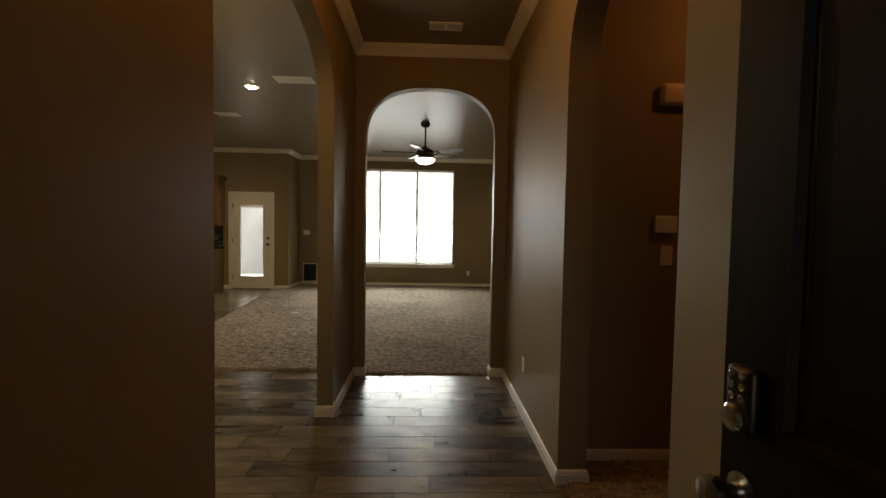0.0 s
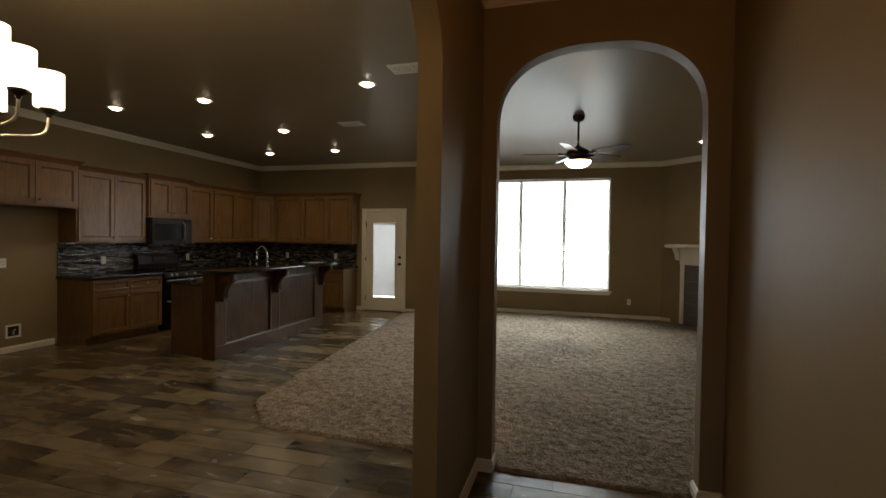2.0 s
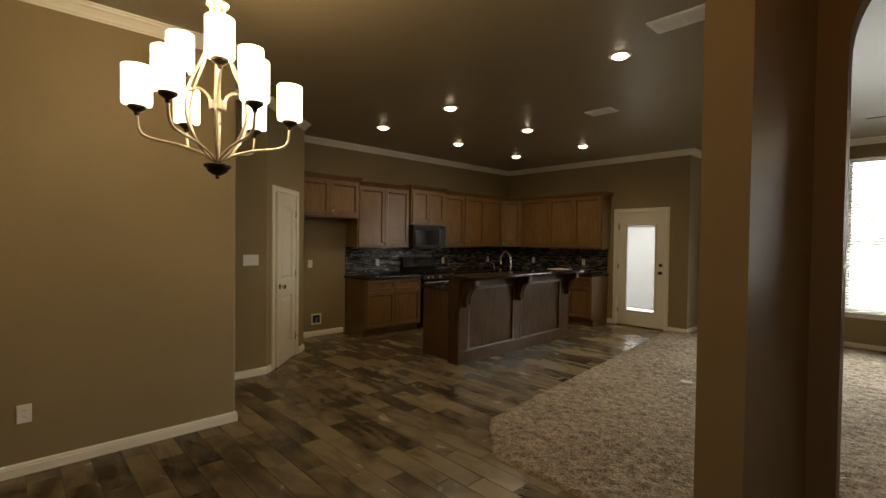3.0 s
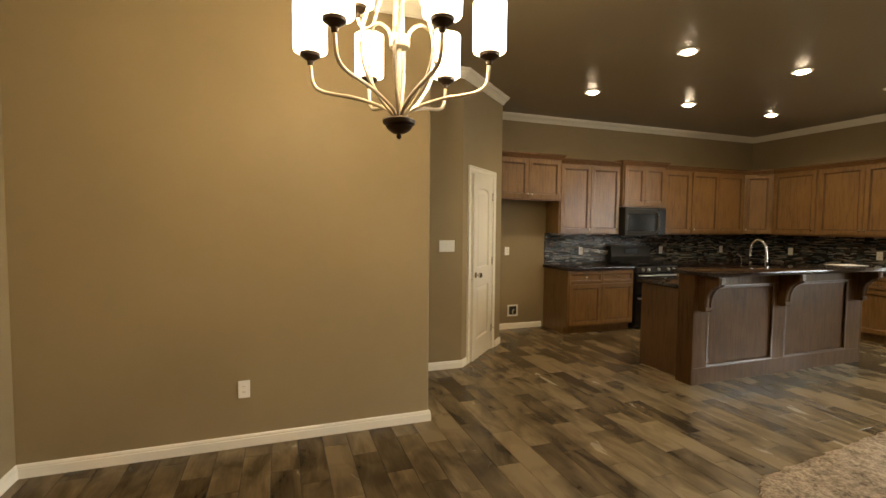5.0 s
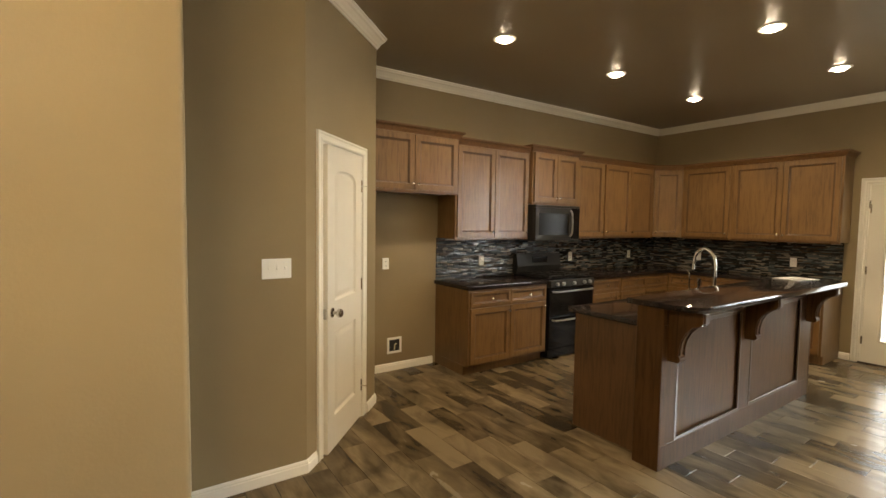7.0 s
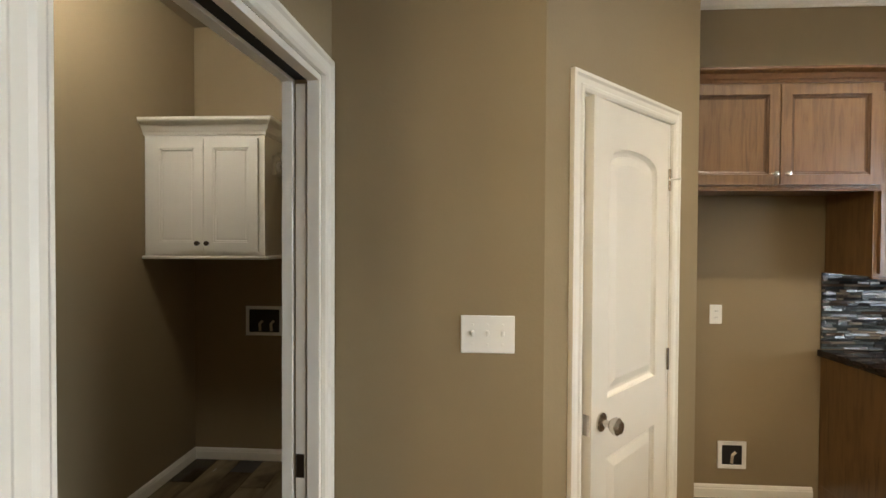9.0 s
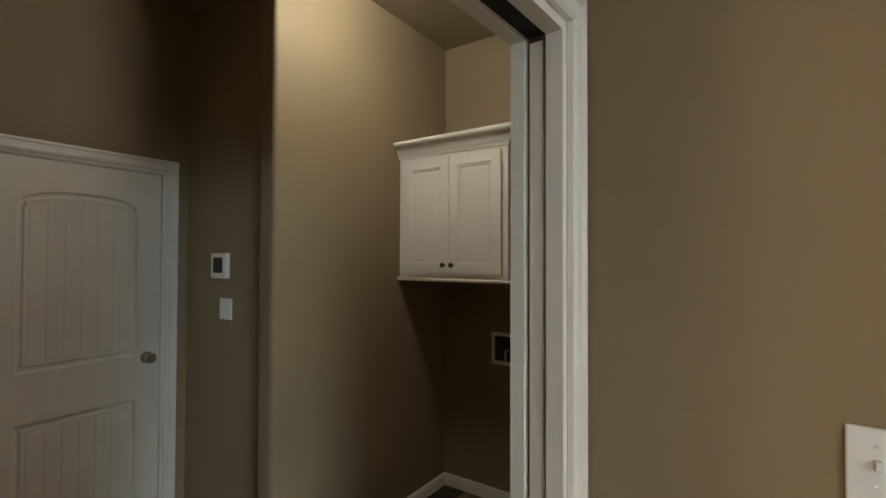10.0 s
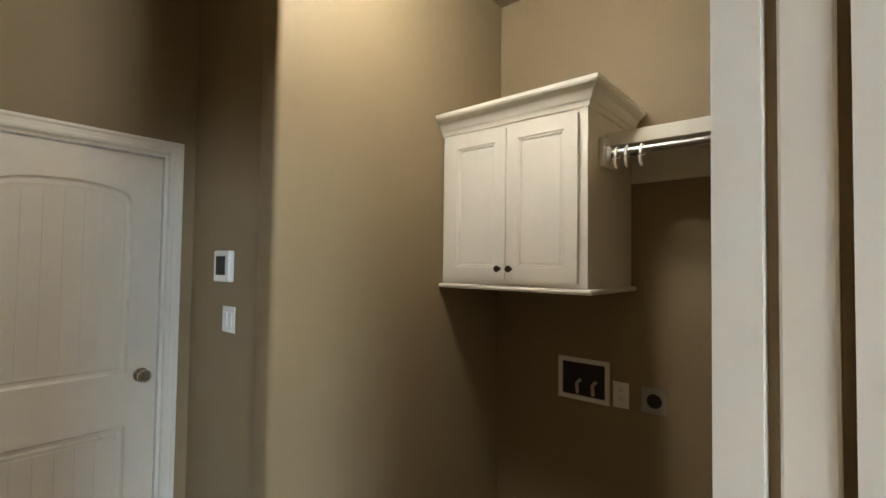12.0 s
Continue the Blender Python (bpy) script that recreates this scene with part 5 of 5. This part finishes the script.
for k in range(3):
    a = radians(-14.6 + 120 * k)
    lamp("shade_lamp", "POINT", (CHX + 0.172 * math.cos(a), CHY + 0.172 * math.sin(a), 2.60), 11.0, (1.0, 0.80, 0.50), 0.04)

# ceiling fan
fx, fy = -0.13, 7.12
fn = thing("ceiling_fan", (fx, fy, 0), "dark bronze five-blade ceiling fan with a lit bowl light", "ceiling fan")
part("canopy", lathe(bmesh.new(), [(0.02, H - 0.075), (0.055, H - 0.06), (0.072, H - 0.02), (0.072, H)], 20), M_BRONZE, fn, smooth=True)
part("downrod", tube(bmesh.new(), [(0, 0, 2.66), (0, 0, H - 0.07)], 0.013, 10), M_BRONZE, fn, smooth=True)
part("motor", lathe(bmesh.new(), [(0.03, 2.497), (0.09, 2.505), (0.13, 2.53), (0.145, 2.56), (0.135, 2.60), (0.08, 2.635), (0.03, 2.66), (0.02, 2.68)], 28), M_BRONZE, fn, smooth=True)
part("light_bowl", lathe(bmesh.new(), [(0.004, 2.395), (0.05, 2.398), (0.11, 2.415), (0.15, 2.45), (0.158, 2.475), (0.150, 2.480)], 28), M_FANBOWL, fn, "lit frosted glass bowl", smooth=True)
part("light_fitter", lathe(bmesh.new(), [(0.155, 2.479), (0.15, 2.490), (0.06, 2.497)], 24), M_BRONZE, fn, smooth=True)
part("pull_chain", tube(bmesh.new(), [(0.05, -0.05, 2.34), (0.05, -0.05, 2.16)], 0.002, 5), M_BRONZE, fn)
M_BLADE = wood("dark_walnut_blade", (0.022, 0.014, 0.010), (0.060, 0.042, 0.030), rough=0.34, axis=0)
for k in range(5):
    m = Matrix.Rotation(radians(-32 + 72 * k), 4, "Z")
    tl = Matrix.Translation((0.2, 0, 2.575)) @ Matrix.Rotation(radians(-12), 4, "X")
    out = [(0.0, -0.045), (0.10, -0.062), (0.38, -0.072), (0.455, -0.055), (0.475, -0.02), (0.475, 0.02), (0.455, 0.055), (0.38, 0.072), (0.10, 0.062), (0.0, 0.045)]
    b2 = part("blade", loft(bmesh.new(), [[m @ (tl @ Vector((x, y, z))) for x, y in out] for z in (-0.003, 0.003)]), M_BLADE, fn)
    part("blade_iron", tube(bmesh.new(), [m @ Vector(p) for p in ((0.11, 0, 2.555), (0.16, 0, 2.56), (0.24, 0, 2.571))], [0.016, 0.010, 0.018], 6), M_BRONZE, b2)
lamp("fan_lamp", "POINT", (fx, fy, 2.37), 9, (1.0, 0.82, 0.58), 0.10)
lamp("laundry_lamp", "POINT", (-5.89, 2.22, H - 0.13), 17, (1.0, 0.92, 0.77), 0.12)
lamp("hall_lamp", "POINT", (1.85, 1.80, 2.82), 10, (1.0, 0.40, 0.12), 0.10)
lamp("foyer_lamp", "POINT", (-0.04, 2.1, 2.86), 14, (1.0, 0.43, 0.085), 0.10)

# ---- fireplace ----
fa = -45
FM = pose(1.47 + 0.16, YN - 0.16, 0, 0, 0, fa)
fp = thing("fireplace", FM, "corner fireplace with a white mantel, slate surround and black firebox", "fireplace")
part("mantel_shelf", sweep(bmesh.new(), [(1.95, -0.002), (1.95, -0.05), (0.09, -0.05), (0.09, -0.002)], [(0, 1.40), (0.10, 1.40), (0.135, 1.425), (0.135, 1.455), (0, 1.455)]), M_TRIM, fp, "white mantel shelf")
part("mantel_top", cube((0.0, -0.185, 1.456), (2.04, -0.001, 1.470), 0.003), M_TRIM, fp)
part("frieze", cube((0.18, -0.055, 1.10), (1.86, -0.001, 1.399), 0.004), M_TRIM, fp)
for x in (0.10, 1.94 - 0.09):
    pts = [(0, 1.399), (0.125, 1.399), (0.125, 1.36), (0.09, 1.34), (0.05, 1.29), (0.03, 1.22), (0.0, 1.18)]
    part("mantel_bracket", loft(bmesh.new(), [[(x + q, -0.056 - p * 0.85, z) for p, z in pts] for q in (0, 0.09)]), M_TRIM, fp)
part("pilaster", cube((0.18, -0.035, 0.0), (0.25, -0.001, 1.099), 0.003), M_TRIM, fp)
part("pilaster", cube((1.79, -0.035, 0.0), (1.86, -0.001, 1.099), 0.003), M_TRIM, fp)
for i in range(4):
    for (a, b2, z0, z1) in ((0.252, 0.52, 0.01 + i * 0.20, 0.005 + (i + 1) * 0.20), (1.52, 1.788, 0.01 + i * 0.20, 0.005 + (i + 1) * 0.20)):
        part("slate_tile", cube((a, -0.016, z0), (b2 - 0.004, -0.001, z1), 0.002), M_SLATE, fp)
for i in range(5):
    part("slate_tile", cube((0.252 + i * 0.3072, -0.016, 0.812), (0.252 + (i + 1) * 0.3072 - 0.004, -0.001, 1.096), 0.002), M_SLATE, fp)
part("firebox", cube((0.52, -0.010, 0.0), (1.516, -0.001, 0.808)), M_DARK, fp, "black firebox opening")
bm = bmesh.new()
for a, b2 in (((0.524, 0.01), (0.56, 0.80)), ((1.476, 0.01), (1.512, 0.80)), ((0.56, 0.76), (1.476, 0.80))):
    box(bm, (a[0], -0.030, a[1]), (b2[0], -0.0105, b2[1]))
part("firebox_frame", bm, M_BLACK, fp)
part("hearth", cube((0.12, -0.42, 0.0), (1.92, -0.036, 0.020), 0.004), M_SLATE, fp, "flat slate hearth")
ob = finish(lathe(bmesh.new(), [(0.062, 0), (0.062, 0.006), (0.045, 0.010), (0.004, 0.010)], 20), "floor_outlet", M_BRASSY, None, "round brass floor outlet cover set in the carpet", "", "floor outlet", smooth=True)
ob.location = (-2.14, 7.02, 0.022)


# ---- floor coverings ----
CARPET = [(AX0 + 0.002, YA + 0.02), (AX1 - 0.002, YA + 0.02), (AX1 - 0.002, YA + T), (3.88, YA + T), (3.88, YN - 2.44), (1.46, YN - 0.01), (XJ + 0.01, YN - 0.01), (XJ + 0.01, YD - 0.01),
          (-3.43, YD - 0.01), (-2.93, 4.72), (-2.47, YA + 0.12), (AX0 + 0.002, YA + T)]


def inside(x, y, poly):
    c = False
    for i in range(len(poly)):
        (x0, y0), (x1, y1) = poly[i - 1], poly[i]
        if (y0 > y) != (y1 > y) and x < (x1 - x0) * (y - y0) / (y1 - y0) + x0:
            c = not c
    return c


def lay_carpet(poly, x0, x1, y0, y1, step, material, label, seed):
    rng = np.random.default_rng(seed)
    xs, ys = np.arange(x0, x1, step), np.arange(y0, y1, step)
    gx, gy = np.meshgrid(xs, ys)
    keep = np.array([[inside(x, y, poly) for x in xs] for y in ys])
    hz = 0.010 + rng.random(gx.shape) * 0.012 + 0.004 * np.sin(gx * 21 + 3 * np.sin(gy * 5)) * np.sin(gy * 27 + 2 * np.sin(gx * 7))
    rim = keep & ~(np.roll(keep, 1, 0) & np.roll(keep, -1, 0) & np.roll(keep, 1, 1) & np.roll(keep, -1, 1))
    hz[rim] = 0.001
    jx, jy = (rng.random(gx.shape) - 0.5) * step / 2, (rng.random(gx.shape) - 0.5) * step / 2
    idx = -np.ones(gx.shape, int)
    idx[keep] = np.arange(keep.sum())
    verts = np.stack([gx[keep] + jx[keep], gy[keep] + jy[keep], hz[keep]], 1)
    quad = keep[:-1, :-1] & keep[1:, :-1] & keep[:-1, 1:] & keep[1:, 1:]
    faces = np.stack([idx[:-1, :-1][quad], idx[:-1, 1:][quad], idx[1:, 1:][quad], idx[1:, :-1][quad]], 1)
    me = bpy.data.meshes.new("carpet")
    me.from_pydata(verts.tolist(), [], faces.tolist())
    me.materials.append(material)
    for p in me.polygons:
        p.use_smooth = True
    tagged(new("carpet", me), label, "carpet", "", "stuff")


lay_carpet(CARPET, -3.46, 3.9, YA, YN, 0.022, M_CARPET, "beige and brown cut-pile carpet with a cut edge against the tile", 7)
lay_carpet(rect(XF1 + 0.02, 3.39, YE, 4.0), XF1, 3.4, YE, 2.55, 0.03, M_CARPET, "beige and brown cut-pile carpet in the dim side hall", 8)


def flat_tile(x0, x1, y0, y1, z, th):
    b = 0.0009
    return [(x0, y0, z - th), (x1, y0, z - th), (x1, y1, z - th), (x0, y1, z - th), (x0, y0, z - b), (x1, y0, z - b), (x1, y1, z - b), (x0, y1, z - b),
            (x0 + b, y0 + b, z), (x1 - b, y0 + b, z), (x1 - b, y1 - b, z), (x0 + b, y1 - b, z)]


TF = [(8, 9, 10, 11), (4, 5, 9, 8), (5, 6, 10, 9), (6, 7, 11, 10), (7, 4, 8, 11), (0, 1, 5, 4), (1, 2, 6, 5), (2, 3, 7, 6), (3, 0, 4, 7)]

# mosaic backsplash, joined strips
vs, fs = [], []
rn = random.Random(3)
for along, L, m in (("y", YD - 5.737 - 0.012, 0), ("x", -4.50 - XW - 0.012, 1)):
    z = 0.916
    while z < 1.371:
        h = min(0.0145, 1.372 - z)
        if h < 0.006:
            break
        s = -rn.random() * 0.08
        while s < L:
            ln = rn.choice((0.035, 0.06, 0.08, 0.105, 0.14))
            a, b = max(s, 0), min(s + ln, L)
            pr = 0.008 + rn.random() * 0.003
            if b - a > 0.006:
                k = len(vs)
                t1, t2 = rn.uniform(-0.0014, 0.0014), rn.uniform(-0.0010, 0.0010)
                for (s_, z_, o) in ((a, z, 0.0), (b, z, 0.0), (b, z + h, 0.0), (a, z + h, 0.0), (a + 0.001, z + 0.001, pr - t1 - t2), (b - 0.001, z + 0.001, pr - t1 + t2), (b - 0.001, z + h - 0.001, pr + t1 + t2), (a + 0.001, z + h - 0.001, pr + t1 - t2)):
                    vs.append((XW + 0.001 + o, 5.737 + s_, z_) if along == "y" else (XW + 0.012 + s_, YD - 0.001 - o, z_))
                fs += [tuple(k + q for q in f) for f in ((4, 5, 6, 7), (0, 1, 5, 4), (1, 2, 6, 5), (2, 3, 7, 6), (3, 0, 4, 7))]
            s += ln + 0.0018
        z += h + 0.0018
me = bpy.data.meshes.new("mosaic")
me.from_pydata(vs, [], fs)
me.materials.append(M_MOSAIC)
bpy_bm = bmesh.new()
bpy_bm.from_mesh(me)
bmesh.ops.recalc_face_normals(bpy_bm, faces=bpy_bm.faces)
bpy_bm.to_mesh(me)
bpy_bm.free()
back = finish(cube((XW + 0.0005, 5.735, 0.915), (XW + 0.003, YD - 0.004, 1.372)), "backsplash", M_GROUT, None, "dark grout bed of the mosaic backsplash", "structure")
finish(cube((XW + 0.004, YD - 0.003, 0.915), (-4.498, YD - 0.0005, 1.372)), "backsplash", M_GROUT, None, "dark grout bed of the back mosaic backsplash", "structure")
tagged(new("mosaic", me), "thin black, grey and silver glass mosaic strips", "mosaic", "", "stuff")

# wood-look tiles
TL, TW, G = 0.612, 0.1625, 0.0035
tiles = []
row = 0
y = YS - 0.9
rn = random.Random(11)
while y < YD:
    s = -7.2 - rn.random() * TL
    s = -7.4 + (row % 3) * TL / 3 + rn.uniform(-0.05, 0.05)
    while s < 2.0:
        tiles.append([s, s + TL - G, y, y + TW - G])
        s += TL
    y += TW
    row += 1
SPACES = [(XF0 - T, XF1 + 0.03, YE - 0.1, YA + 0.02), (XDW, XF0 - T, YS, YA + 0.6), (XW, AX0, YO, YD), (XB, -4.3, YS, YO)]


def clip(t):
    if all(inside(x, y, CARPET) for x in (t[0] - 0.01, t[1] + 0.01) for y in (t[2] - 0.02, t[3] + 0.02)):
        return False
    hit = [(a, b, c, d) for a, b, c, d in SPACES if t[1] > a and t[0] < b and t[3] > c and t[2] < d]
    if hit:
        t[0], t[1] = max(t[0], min(h[0] for h in hit) - 0.03), min(t[1], max(h[1] for h in hit) + 0.03)
    return bool(hit) and t[1] - t[0] > 0.02


tiles = [t for t in tiles if clip(t)]


def near(t):
    cx, cy = (t[0] + t[1]) / 2, (t[2] + t[3]) / 2
    line = [(0, 2.4), (-0.4, 3.0), (-1.9, 3.6), (-3.6, 4.6), (-3.2, 5.0)]
    return min(math.hypot(cx - a, cy - b) for a, b in line)


tiles.sort(key=near)
flo = bpy.data.objects["floor"]
shared = None
base_v = flat_tile(0, TL - G, 0, TW - G, 0.0, 0.006)
me = bpy.data.meshes.new("floor_tile")
me.from_pydata(base_v, [], TF)
me.materials.append(M_TILE)
for t in tiles[:300]:
    data = me
    if abs(t[1] - t[0] - (TL - G)) > 0.001:
        data = bpy.data.meshes.new("floor_tile")
        data.from_pydata(flat_tile(0, t[1] - t[0], 0, TW - G, 0.0, 0.006), [], TF)
        data.materials.append(M_TILE)
    ob = new("floor_tile", data)
    ob.parent = flo
    ob.location = (t[0], t[2], 0)
vs, fs = [], []
for t in tiles[300:]:
    k = len(vs)
    vs += flat_tile(*t, 0.0, 0.006)
    fs += [tuple(k + q for q in f) for f in TF]
me = bpy.data.meshes.new("floor_tiles_far")
me.from_pydata(vs, [], fs)
me.materials.append(M_TILE)
ob = new("floor_tiles_far", me)
ob.parent = flo
tagged(ob, "brown wood-look plank tiles", "", "", "stuff")
